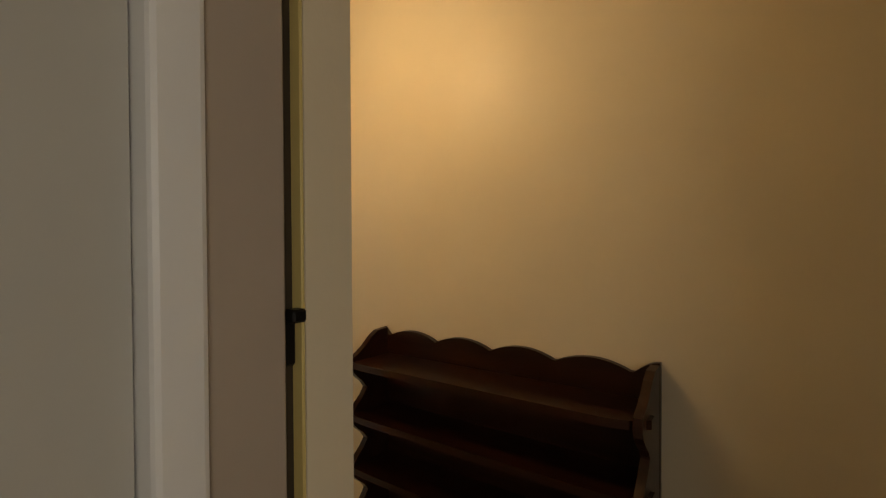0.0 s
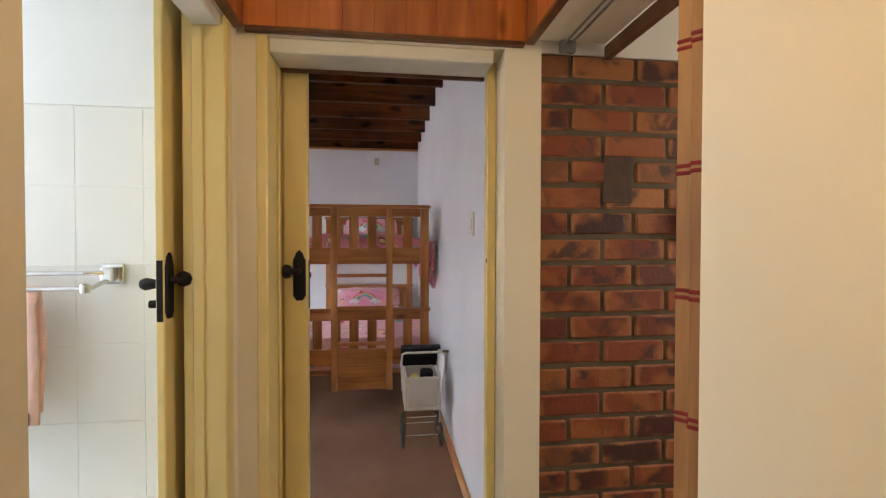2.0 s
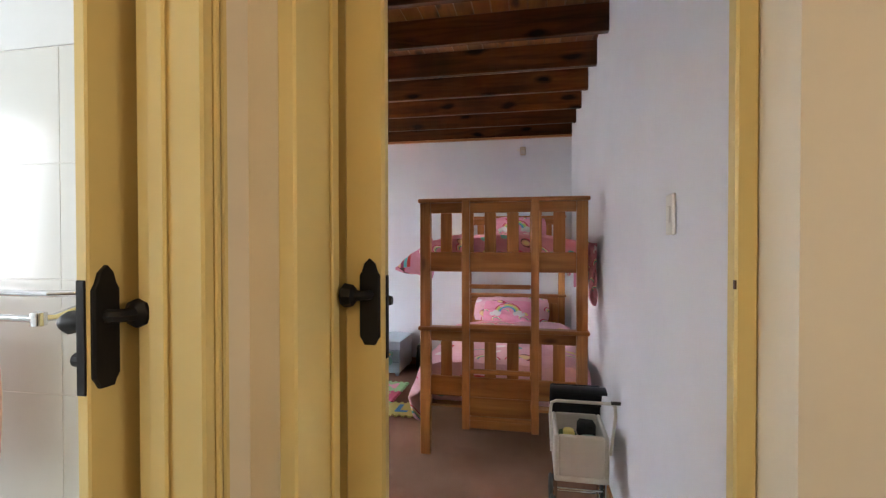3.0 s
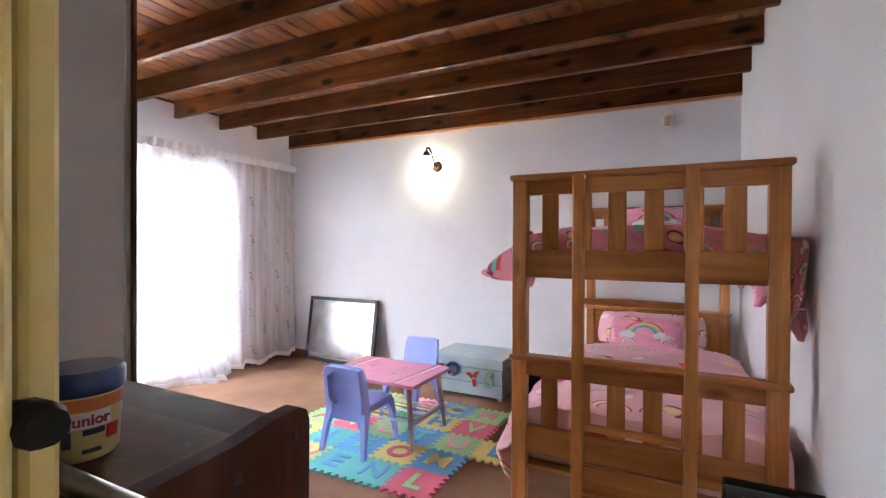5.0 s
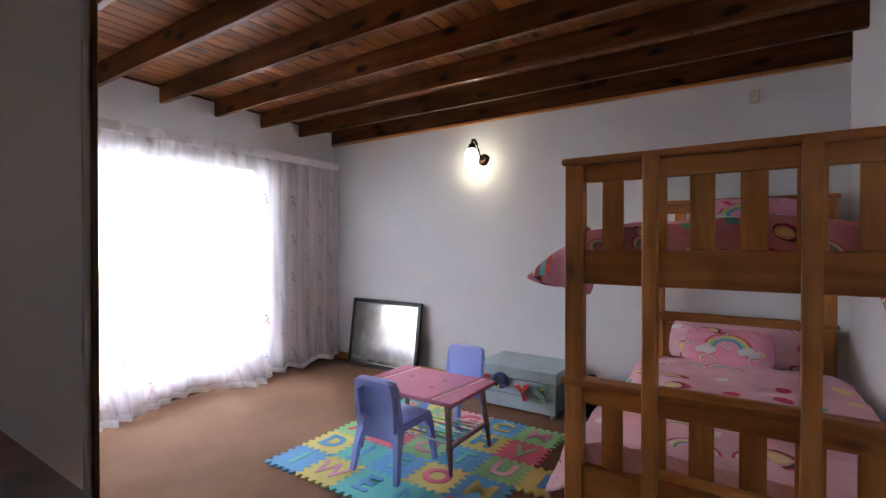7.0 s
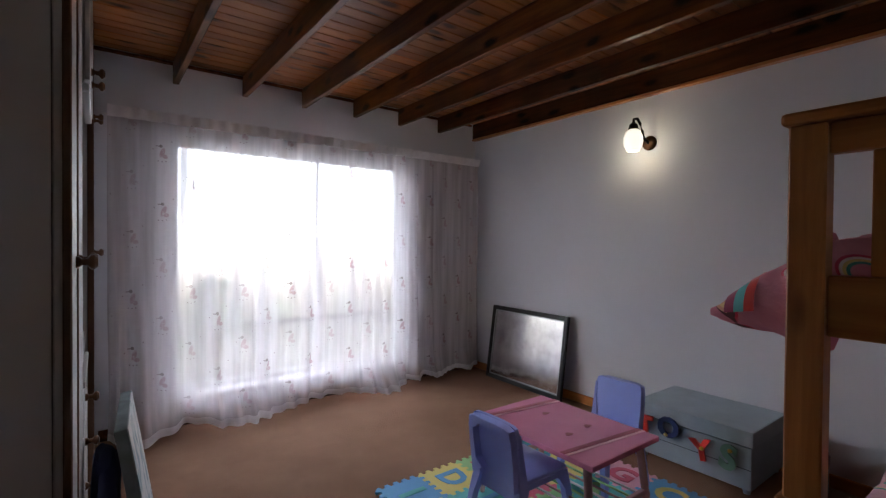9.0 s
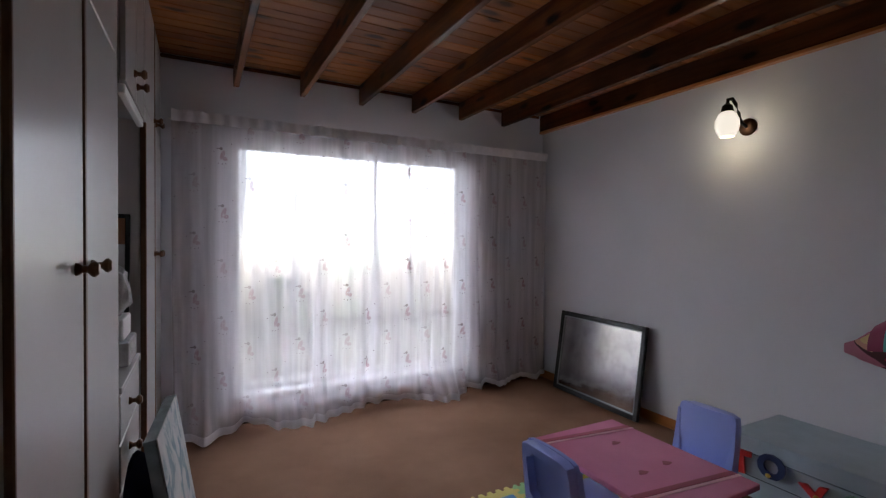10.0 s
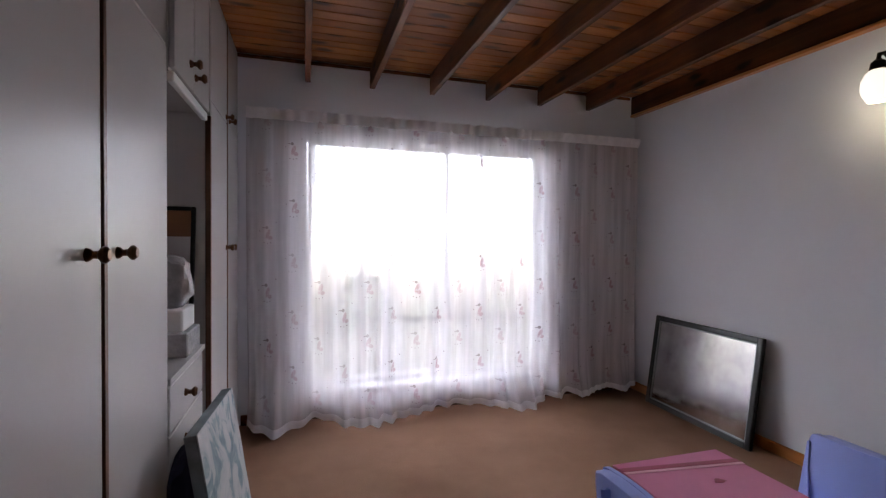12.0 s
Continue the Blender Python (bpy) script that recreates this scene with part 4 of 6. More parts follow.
ward_door(wa, -0.785, -0.2505, 2.05, CT, -0.72, 2.10, -3.975)
ward_door(wa, -1.357, -0.815, 2.05, CT, -0.87, 2.10, -3.975)

nu = thing("wardrobe", (-3.7, -1.6, 0), "open dressing niche with drawers between the wardrobes", "wardrobe", "built-in cupboards")
part("back", boxes((-3.42, -3.4, -1.995, -1.36, 0, 1.96)), M_WARD, nu)
part("shelf_top", boxes((-3.985, -3.42, -1.96, -1.36, 0.795, 0.82), b=0.003), M_WARD, nu)
part("pelmet", boxes((WX + 0.002, WX + 0.03, -1.96, -1.36, 1.925, 1.962), b=0.006, seg=2), M_SILL, nu, "white moulded pelmet")
part("top_box", boxes((-3.978, -3.203, -1.995, -1.36, 1.965, CT)), M_WARD, nu)
part("drawer_body", boxes((-3.96, -3.42, -1.95, -1.36, 0.0, 0.79)), M_WARD, nu)
for k in range(4):
    z1 = 0.785 - 0.19 * k
    dr = part("drawer", boxes((-3.978, -3.961, -1.94, -1.365, z1 - 0.182, z1), b=0.004), M_WARD, nu)
    knob(dr, -3.978, -1.60, z1 - 0.09)
ward_door(nu, -1.67, -1.36, 1.975, CT, -1.60, 2.075)
ward_door(nu, -1.995, -1.68, 1.975, CT, -1.69, 2.045)

wc = thing("wardrobe", (-3.7, -2.5, 0), "tall grey-white built-in wardrobe beside the curtain", "wardrobe", "built-in cupboards")
part("body", boxes((-3.978, -3.203, -2.998, -2.003, 0.0, CT)), M_WARD, wc)
part("end_strip", boxes((WX - 0.006, WX + 0.02, -2.02, -1.998, 0.0, 1.96), b=0.002), M_EDGE, wc, "dark varnished wooden edge strip")
part("seam_strip", boxes((WX - 0.003, WX + 0.019, -2.56, -2.54, 0.08, CT), b=0.001), M_EDGE, wc, "brown strip between the doors")
ward_door(wc, -2.536, -2.022, 0.08, 2.045, -2.50, 1.29)
ward_door(wc, -2.998, -2.564, 0.08, 2.045, -2.61, 1.29)
ward_door(wc, -2.536, -2.022, 2.05, CT, -2.50, 2.08)
ward_door(wc, -2.998, -2.564, 2.05, CT, -2.61, 2.08)

# things in the niche
pf = thing("picture_frame", (-3.6, -1.75, 0.82), "dark-framed picture leaning in the niche", "picture")
mm = Matrix.Translation((-3.74, -1.93, 0.823)) @ Euler((radians(6), 0, 0)).to_matrix().to_4x4()


part("frame", placed(boxes((-0.2, -0.18, 0, 0.02, 0, 0.68), (0.18, 0.2, 0, 0.02, 0, 0.68), (-0.18, 0.18, 0, 0.02, 0, 0.02), (-0.18, 0.18, 0, 0.02, 0.66, 0.68), b=0.003), mm), M_BLACK, pf)
part("picture", placed(boxes((-0.18, 0.18, 0.006, 0.01, 0.02, 0.53)), mm), M_WARD, pf)
part("picture_band", placed(boxes((-0.18, 0.18, 0.006, 0.012, 0.532, 0.66)), mm), M_CARD, pf, "brown printed band")


def bag_mesh(cx, cy, z0, sx, sy, sz, seed):
    bm = bmesh.new()
    bmesh.ops.create_icosphere(bm, subdivisions=3, radius=1.0)
    for v in bm.verts:
        n = noise.noise(v.co * 2.1 + Vector((seed, 0, 0))) * 0.25 + noise.noise(v.co * 5.0 + Vector((0, seed, 0))) * 0.14
        p = v.co * (1 + n)
        sq = Vector([math.copysign(abs(c) ** 0.6, c) for c in p])
        v.co = Vector((cx + sq.x * sx, cy + sq.y * sy, max(z0, z0 + sz * 0.9 + sq.z * sz)))
    return bm


solid("plastic_bag", bag_mesh(-3.85, -1.80, 1.03, 0.11, 0.085, 0.125, 3), M_SACK, "crumpled clear plastic bag of things in the niche", "bag", smooth=True)
solid("storage_box", boxes((-3.95, -3.7, -1.91, -1.69, 0.93, 1.03), b=0.01, seg=2), M_PAPER, "white printed storage box on another box", "box")
solid("storage_box", boxes((-3.97, -3.68, -1.93, -1.68, 0.821, 0.928), b=0.006), M_SACK, "pale grey lidded box on the niche shelf", "box")

# canvas leaning and a blue bag at the wardrobe foot
M_TEALEDGE = paint("pale_teal_canvas_edge", (0.20, 0.24, 0.25), 0.8, 0.3, 12, 0.2)
cv = thing("canvas_painting", (-4.1, -1.75, 0), "unframed blue and white painted canvas leaning on drawers", "painting")
mc = Matrix.Translation((-4.235, -1.425, 0.0)) @ Euler((0, radians(9), radians(-4))).to_matrix().to_4x4()
part("canvas", placed(boxes((0.0, 0.004, -0.26, 0.26, 0.003, 0.68), b=0.001), mc), M_CANVAS, cv)
part("stretcher", placed(boxes((0.0045, 0.045, -0.26, 0.26, 0.003, 0.68), b=0.002), mc), M_TEALEDGE, cv)
solid("carry_bag", bag_mesh(-4.045, -1.30, 0.0, 0.05, 0.11, 0.30, 9), M_NAVYBAG, "dark navy cloth bag at the wardrobe foot", "bag", smooth=True)

# ---- curtains ----
def curtain(name, x0, x1, ybase, ztop, zbot, folds, seed, label, reach, amp=1.0):
    o = thing(name, ((x0 + x1) / 2, ybase, 0.02), label, "curtain", "window curtains")
    nx, nz = 260, 46
    bm = bmesh.new()
    rows = []
    for j in range(nz + 1):
        s = j / nz
        row = []
        for i in range(nx + 1):
            u = i / nx
            x = x0 + (x1 - x0) * u
            ph = u * folds * 2 * math.pi + 4.5 * noise.noise(Vector((u * 6, seed, 0.4 * s)))
            a = amp * (0.014 + 0.036 * s * s) * (0.35 + 1.1 * abs(noise.noise(Vector((u * 11, seed + 2, 0.6 * s)))))
            yy = ybase + a * math.sin(ph) + 0.03 * s * noise.noise(Vector((u * 9, s * 1.5, seed)))
            flare = max(0.0, (s - 0.86) / 0.14)
            lob = 0.5 + 0.5 * math.sin(u * 17 + seed * 2.1 + 1.2 * math.sin(u * 7))
            yy += reach * flare ** 1.4 * lob * max(0.0, min(1.0, u * 14, (1 - u) * 14))
            zz = ztop + (zbot - ztop) * s + (0.035 * (1 - lob) - 0.012) * flare * 0.8 + 0.012 * noise.noise(Vector((u * 30, s, seed))) * (1 if s > 0.9 else 0)
            xx = x + 0.05 * s * noise.noise(Vector((u * 4, s * 2, seed + 5)))
            row.append(bm.verts.new((xx, yy, max(zz, 0.012))))
        rows.append(row)
    for a, c in zip(rows, rows[1:]):
        for i in range(nx):
            bm.faces.new((a[i], a[i + 1], c[i + 1], c[i]))
    hem = [[(v.co.x, v.co.y + d, v.co.z + 0.001) for v in rows[k]] for k, d in ((nz - 1, 0.004), (nz, 0.005), (nz, -0.003), (nz - 1, -0.003))]
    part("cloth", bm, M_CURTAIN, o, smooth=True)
    part("hem", loft(bmesh.new(), hem, False, False), M_HEAD, o, "stitched white hem", True)
    bm = bmesh.new()
    nh = 150
    rings = []
    for i in range(nh + 1):
        u = i / nh
        x = x0 + (x1 - x0) * u
        w = amp * 0.010 * math.sin(u * folds * 9.0) + amp * 0.006 * noise.noise(Vector((u * 40, seed, 1)))
        top = ztop + 0.035 + 0.018 * (amp - 0.3) * noise.noise(Vector((u * 26, seed, 7)))
        rings.append([(x, ybase + 0.012 + w, ztop - 0.035), (x, ybase + 0.026 + w, ztop), (x, ybase + 0.034 + w, top), (x, ybase + 0.016 + w, top - 0.006), (x, ybase - 0.012 + w, ztop - 0.035)])
    loft(bm, rings)
    part("gathered_heading", bm, M_HEAD, o, "ruffled white heading tape", True)


M_HEAD = paint("white_heading_tape", (0.86, 0.84, 0.88), 0.85, 0.08, 20, 0.3)
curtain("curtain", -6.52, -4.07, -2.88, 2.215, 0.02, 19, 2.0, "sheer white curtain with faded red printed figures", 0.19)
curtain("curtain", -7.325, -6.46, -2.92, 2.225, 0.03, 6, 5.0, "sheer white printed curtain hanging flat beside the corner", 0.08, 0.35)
cr = thing("curtain_rod", (-5.75, -2.94, 2.2), "thin white curtain wire across the window wall", "curtain rod")
part("rod", tube(bmesh.new(), [(-7.345, -2.945, 2.215), (-4.05, -2.945, 2.205)], 0.006, 8), M_SILL, cr)

# ---- outside ----
solid("ground", boxes((-80, 80, -120, -3.2, -0.35, -0.12)), M_GRASS, "grey-brown yard outside the window", "ground", kind=STRUCT)
solid("backdrop", boxes((-24, 12, -8.1, -8.0, -0.12, 6.0)), M_BACKDROP, "overcast white sky over a pale distance", "backdrop", kind=STRUCT)


def shrub(cx, cy, h, seed):
    o = thing("shrub", (cx, cy, -0.12), "leafy green garden shrub outside the window", "shrub", "garden shrubs")
    rnd = random.Random(seed)
    bm = bmesh.new()
    for k in range(5):
        a = rnd.uniform(0, 6.28)
        tube(bm, [(cx, cy, -0.12), (cx + 0.1 * math.cos(a), cy + 0.1 * math.sin(a), h * 0.4), (cx + 0.25 * math.cos(a), cy + 0.25 * math.sin(a), h * 0.8)], [0.02, 0.012, 0.004], 6)
    part("stem", bm, M_EDGE, o)
    bm = bmesh.new()
    for k in range(420):
        a, r, zz = rnd.uniform(0, 6.28), 0.42 * rnd.random() ** 0.5, rnd.uniform(0.1, h)
        r *= 0.5 + 0.6 * math.sin(math.pi * min(1, zz / h + 0.12))
        c = Vector((cx + r * math.cos(a), cy + r * math.sin(a), zz))
        e = Euler((rnd.uniform(0, 3), rnd.uniform(0, 3), rnd.uniform(0, 3))).to_matrix()
        vs = [bm.verts.new(c + e @ Vector(p)) for p in ((-0.05, 0, 0), (0, 0.02, 0.008), (0.05, 0, 0), (0, -0.02, 0.008))]
        bm.faces.new(vs)
    part("leaves", bm, M_LEAF, o)


shrub(-5.15, -5.2, 0.9, 1)

# ---- wall lamp ----
wl = thing("wall_lamp", (-7.34, -1.0, 2.1), "brass wall lamp with a lit round glass globe", "lamp")
part("back_plate", lathe(bmesh.new(), [(0, 0), (0.055, 0), (0.055, 0.006), (0.04, 0.016), (0.015, 0.024), (0, 0.024)], pose(-7.349, -0.985, 2.10, 0, 90, 0), 22), M_BRASS, wl, smooth=True)
part("arm", tube(bmesh.new(), [(-7.33, -0.985, 2.10), (-7.29, -0.99, 2.12), (-7.27, -1.0, 2.18), (-7.265, -1.015, 2.24), (-7.24, -1.025, 2.275), (-7.205, -1.03, 2.265), (-7.2, -1.03, 2.235)], 0.011, 12), M_BLACK, wl, smooth=True)
part("cap", lathe(bmesh.new(), [(0.012, 2.24), (0.03, 2.225), (0.036, 2.19), (0.03, 2.185)], pose(-7.2, -1.03, 0), 18), M_BLACK, wl, smooth=True)
gl = part("globe", lathe(bmesh.new(), [(0.030, 2.188), (0.050, 2.17), (0.065, 2.135), (0.068, 2.10), (0.062, 2.068), (0.047, 2.04), (0.042, 2.03), (0.038, 2.03), (0.043, 2.042), (0.058, 2.069), (0.064, 2.10), (0.061, 2.133), (0.047, 2.166), (0.026, 2.182)], pose(-7.2, -1.03, 0), 28), M_GLOBE, wl, "lit white glass globe", True)
gl.visible_shadow = False

wl.location += Vector((0, -0.005, 0.028))

# ---- leaning mirror ----
mi = thing("mirror", (-7.2, -2.2, 0), "dark pewter-framed mirror leaning against white wall", "mirror")
lean = math.atan2(0.10, 0.73)
ml = Matrix.Translation((-7.222, -2.16, 0.002)) @ Euler((0, -lean, radians(-1.0))).to_matrix().to_4x4()
W2, H2 = 0.483, 0.73
part("frame", placed(boxes((-0.012, 0.02, -W2, -W2 + 0.04, 0, H2), (-0.012, 0.02, W2 - 0.04, W2, 0, H2), (-0.012, 0.02, -W2 + 0.04, W2 - 0.04, 0, 0.04),
                           (-0.012, 0.02, -W2 + 0.04, W2 - 0.04, H2 - 0.04, H2), b=0.006, seg=2), ml), M_FRAME, mi)
part("inner_bead", placed(boxes((0.004, 0.014, -W2 + 0.0405, -W2 + 0.05, 0.041, H2 - 0.041), (0.004, 0.014, W2 - 0.05, W2 - 0.0405, 0.041, H2 - 0.041),
                                (0.004, 0.014, -W2 + 0.05, W2 - 0.05, 0.041, 0.05), (0.004, 0.014, -W2 + 0.05, W2 - 0.05, H2 - 0.05, H2 - 0.041), b=0.002), ml), M_STEEL, mi)
part("glass", placed(boxes((0.0, 0.004, -W2 + 0.04, W2 - 0.04, 0.04, H2 - 0.04)), ml), M_MIRROR, mi, "slightly dusty mirror glass")
part("backing", placed(boxes((-0.012, -0.001, -W2 + 0.04, W2 - 0.04, 0.04, H2 - 0.04)), ml), M_CARD, mi)

# ---- bunk bed ----
BX0, BX1, BY0, BY1 = -5.2, -7.26, 0.517, 1.555
bunk = thing("bunk_bed", (-6.2, 1.03, 0), "varnished knotty pine bunk bed with front ladder", "bunk bed")
for x0, x1 in ((BX0 - 0.055, BX0), (BX1, BX1 + 0.055)):
    for y0, y1 in ((BY0, BY0 + 0.066), (BY1 - 0.066, BY1)):
        part("post", boxes((x0, x1, y0, y1, 0, 1.618), b=0.004), M_BUNKZ, bunk)


def end_panel(x0, x1, ztop, zlow, solid_back=False):
    xm = (x0 + x1) / 2
    part("cap_rail", boxes((x0 - 0.012, x1 + 0.012, BY0 - 0.012, BY1 + 0.012, ztop - 0.026, ztop), b=0.008, seg=2), M_BUNKY, bunk)
    part("top_rail", boxes((xm - 0.013, xm + 0.013, BY0 + 0.067, BY1 - 0.067, ztop - 0.092, ztop - 0.027), b=0.003), M_BUNKY, bunk)
    part("bottom_rail", boxes((xm - 0.013, xm + 0.013, BY0 + 0.067, BY1 - 0.067, zlow, zlow + 0.125), b=0.003), M_BUNKY, bunk)
    if solid_back:
        part("panel", boxes((xm - 0.008, xm + 0.008, BY0 + 0.067, BY1 - 0.067, zlow + 0.126, ztop - 0.093)), M_BUNKZ, bunk)
    else:
        for k in range(6):
            yc = 1.036 + (k - 2.5) * 0.1405
            part("slat", boxes((xm - 0.009, xm + 0.009, yc - 0.036, yc + 0.036, zlow + 0.1255, ztop - 0.0925), b=0.003), M_BUNKZ, bunk)


end_panel(BX0 - 0.055, BX0, 1.645, 1.18)
end_panel(BX0 - 0.055, BX0, 0.828, 0.385)
end_panel(BX1, BX1 + 0.055, 1.645, 1.18, False)
end_panel(BX1, BX1 + 0.055, 0.828, 0.385, True)
for y0 in (BY0 + 0.02, BY1 - 0.045):
    for z0 in (1.19, 0.30):
        part("side_rail", boxes((BX1 + 0.056, BX0 - 0.056, y0, y0 + 0.025, z0, z0 + 0.11), b=0.003), M_BUNKX, bunk)
for y0 in (0.795, 1.218):
    part("ladder_stile", boxes((BX0 + 0.013, BX0 + 0.05, y0, y0 + 0.048, 0.2, 1.628), b=0.004), M_BUNKZ, bunk)
for z0 in (1.08, 0.83, 0.55):
    part("rung", boxes((BX0 + 0.016, BX0 + 0.046, 0.8435, 1.2175, z0, z0 + 0.026), b=0.004), M_BUNKY, bunk)
part("ladder_board", boxes((BX0 + 0.018, BX0 + 0.034, 0.8435, 1.2175, 0.285, 0.40), b=0.003), M_BUNKY, bunk)
part("ladder_board", boxes((BX0 + 0.018, BX0 + 0.034, 0.8435, 1.2175, 0.205, 0.255), b=0.003), M_BUNKY, bunk)
part("ladder_step", boxes((BX0 - 0.03, BX0 + 0.044, 0.8435, 1.2175, 0.258, 0.282), b=0.004), M_BUNKY, bunk)
for z0 in (1.2, 0.31):
    bm = bmesh.new()
    for k in range(12):
        x = BX1 + 0.15 + k * 0.165
        box(bm, x, x + 0.07, BY0 + 0.046, BY1 - 0.046, z0, z0 + 0.016)
    part("bed_slats", bm, M_BUNKY, bunk)


def mattress(z0, z1):
    solid("mattress", boxes((BX1 + 0.07, BX0 - 0.07, BY0 + 0.05, BY1 - 0.05, z0, z1), b=0.03, seg=3), M_QUILT, "thin mattress in pink printed sheet on bunk slats", "mattress", "bunk bedding", smooth=True)


mattress(1.217, 1.34)
mattress(0.327, 0.52)


def quilt(name, label, ztop, edge, seed, xa, xb, cloth, border):
    """Cloth laid over a mattress; edge(u, side) gives how far it hangs past each long side."""
    nx, ny = 90, 60
    bm = bmesh.new()
    rows = []
    for i in range(-7, nx + 1):
        u = max(0, i) / nx
        x = xa + (xb - xa) * u + 0.004 * max(0, -i)
        fall = 0.022 * max(0, -i)
        dl, dr = [w * (1 - fall / 0.17) + 0.004 for w in edge(u)]
        row = []
        half = (BY1 - BY0) / 2 - 0.05
        total = dl + 2 * half + dr
        for j in range(ny + 1):
            s = total * j / ny
            bulge = 0.03 * noise.noise(Vector((x * 2.2, s * 2.4, seed))) + 0.02 * noise.noise(Vector((x * 7, s * 7, seed + 3)))
            if s < dl:
                d = dl - s
                y = BY0 + 0.045 - 0.035 - 0.19 * d * (0.6 + 0.5 * math.sin(u * 21 + seed)) - 0.03 * min(1, d * 6)
                z = ztop - d
                y += bulge
            elif s > dl + 2 * half:
                d = s - dl - 2 * half
                y = BY1 + 0.005 + 0.02 * math.sin(u * 17) * min(1, d * 5)
                z = ztop - d
            else:
                q = (s - dl) / (2 * half)
                y = BY0 + 0.05 + q * 2 * half
                z = ztop + 0.035 * math.sin(math.pi * q) ** 0.5 + bulge
            row.append(bm.verts.new((x + 0.01 * noise.noise(Vector((x * 5, s * 4, seed))), y, max(z - fall, 0.03))))
        rows.append(row)
    for a, c in zip(rows, rows[1:]):
        for j in range(ny):
            bm.faces.new((a[j], a[j + 1], c[j + 1], c[j]))
    foot = [[tuple(w.co) for w in row[18:ny - 18]] for row in rows[:7]]
    o = thing(name, (xa, (BY0 + BY1) / 2, ztop), label, "duvet", "bunk bedding")
    c = part("cloth", bm, cloth, o, smooth=True)
    c.modifiers.new("thick", "SOLIDIFY").thickness = 0.022
    for k, (r0, r1, m) in enumerate(border):
        bm = bmesh.new()
        loft(bm, [[(p[0] + 0.02, p[1] - 0.004, p[2]) for p in foot[r]] for r in (r0, r1)], False, False)
        e = part("border_stripe", bm, m, o, "printed stripe along the foot hem", True)
        e.modifiers.new("thick", "SOLIDIFY").thickness = 0.006


quilt("duvet", "pink printed duvet spread over the lower bunk and hanging down", 0.555, lambda u: (0.15 + 0.24 * math.exp(-((u - 0.12) / 0.11) ** 2) + 0.05 * math.sin(u * 9), 0.12), 1.0, BX0 - 0.075, BX1 + 0.45, M_QUILT, ((1, 2, M_RED), (2, 3, FOAM["teal"]), (3, 4, M_RED)))
quilt("duvet", "pink printed duvet on the upper bunk with hanging corners", 1.375, lambda u: (0.03, 0.26 + 0.08 * math.exp(-((u - 0.1) / 0.08) ** 2) + 0.10 * math.exp(-((u - 0.36) / 0.09) ** 2) + 0.03 * math.sin(u * 31)), 4.0, BX0 - 0.075, BX1 + 0.3, M_QUILTRED, ((1, 2, M_PILLOW),))

# corners of the upper duvet that stick out past the bed
bm = bmesh.new()
rings = []
for k in range(11):
    s = k / 10
    w = 0.012 + 0.10 * (s ** 0.7)
    hgt = 0.006 + 0.128 * s ** 0.9
    c = Vector((-5.34 - 0.04 * s, 0.313 + 0.242 * s, 1.188 + 0.072 * s))
    rings.append([c + Vector((w * math.cos(a), 0, hgt * math.sin(a) + 0.006 * math.sin(3 * a + k))) for a in [2 * math.pi * q / 18 for q in range(18)]])
loft(bm, rings)
dc = thing("duvet_corner", (-5.35, 0.45, 1.15), "pink duvet corner with rainbow stripe sticking out of upper bunk", "duvet")
part("cloth", bm, M_QUILTRED, dc, smooth=True)
for q, (s0, s1) in enumerate(((0.18, 0.28), (0.28, 0.38), (0.38, 0.48))):
    bm = bmesh.new()
    rr = []
    for s in (s0, (s0 + s1) / 2, s1):
        w = 0.016 + 0.10 * (s ** 0.7)
        hgt = 0.010 + 0.128 * s ** 0.9
        c = Vector((-5.34 - 0.04 * s, 0.313 + 0.242 * s, 1.188 + 0.072 * s))
        rr.append([c + Vector((w * math.cos(a), 0, hgt * math.sin(a))) for a in [math.pi * t / 14 - 0.2 for t in range(15)]])
    loft(bm, rr, False, False)
    part("stripe", bm, (M_PURPLE, FOAM["teal"], M_RED)[q], dc, smooth=True)
bm = bmesh.new()
rows = []
for i in range(25):
    u = i / 24
    x = -5.225 - 0.30 * u
    drop = 0.12 + 0.20 * math.exp(-((u - 0.18) / 0.16) ** 2) + 0.05 * math.sin(u * 15)
    rows.append([(x + 0.02 * math.sin(q * 0.9 + i), 1.592 + 0.018 * math.sin(i * 0.9 + q * 0.35), 1.36 - drop * q / 10 * 1.1) for q in range(11)])
loft(bm, rows, False, False)
hc = solid("hanging_cloth", bm, M_QUILTRED, "pink printed cloth hanging between bunk and wall", "cloth", smooth=True)
hc.modifiers.new("thick", "SOLIDIFY").thickness = 0.012


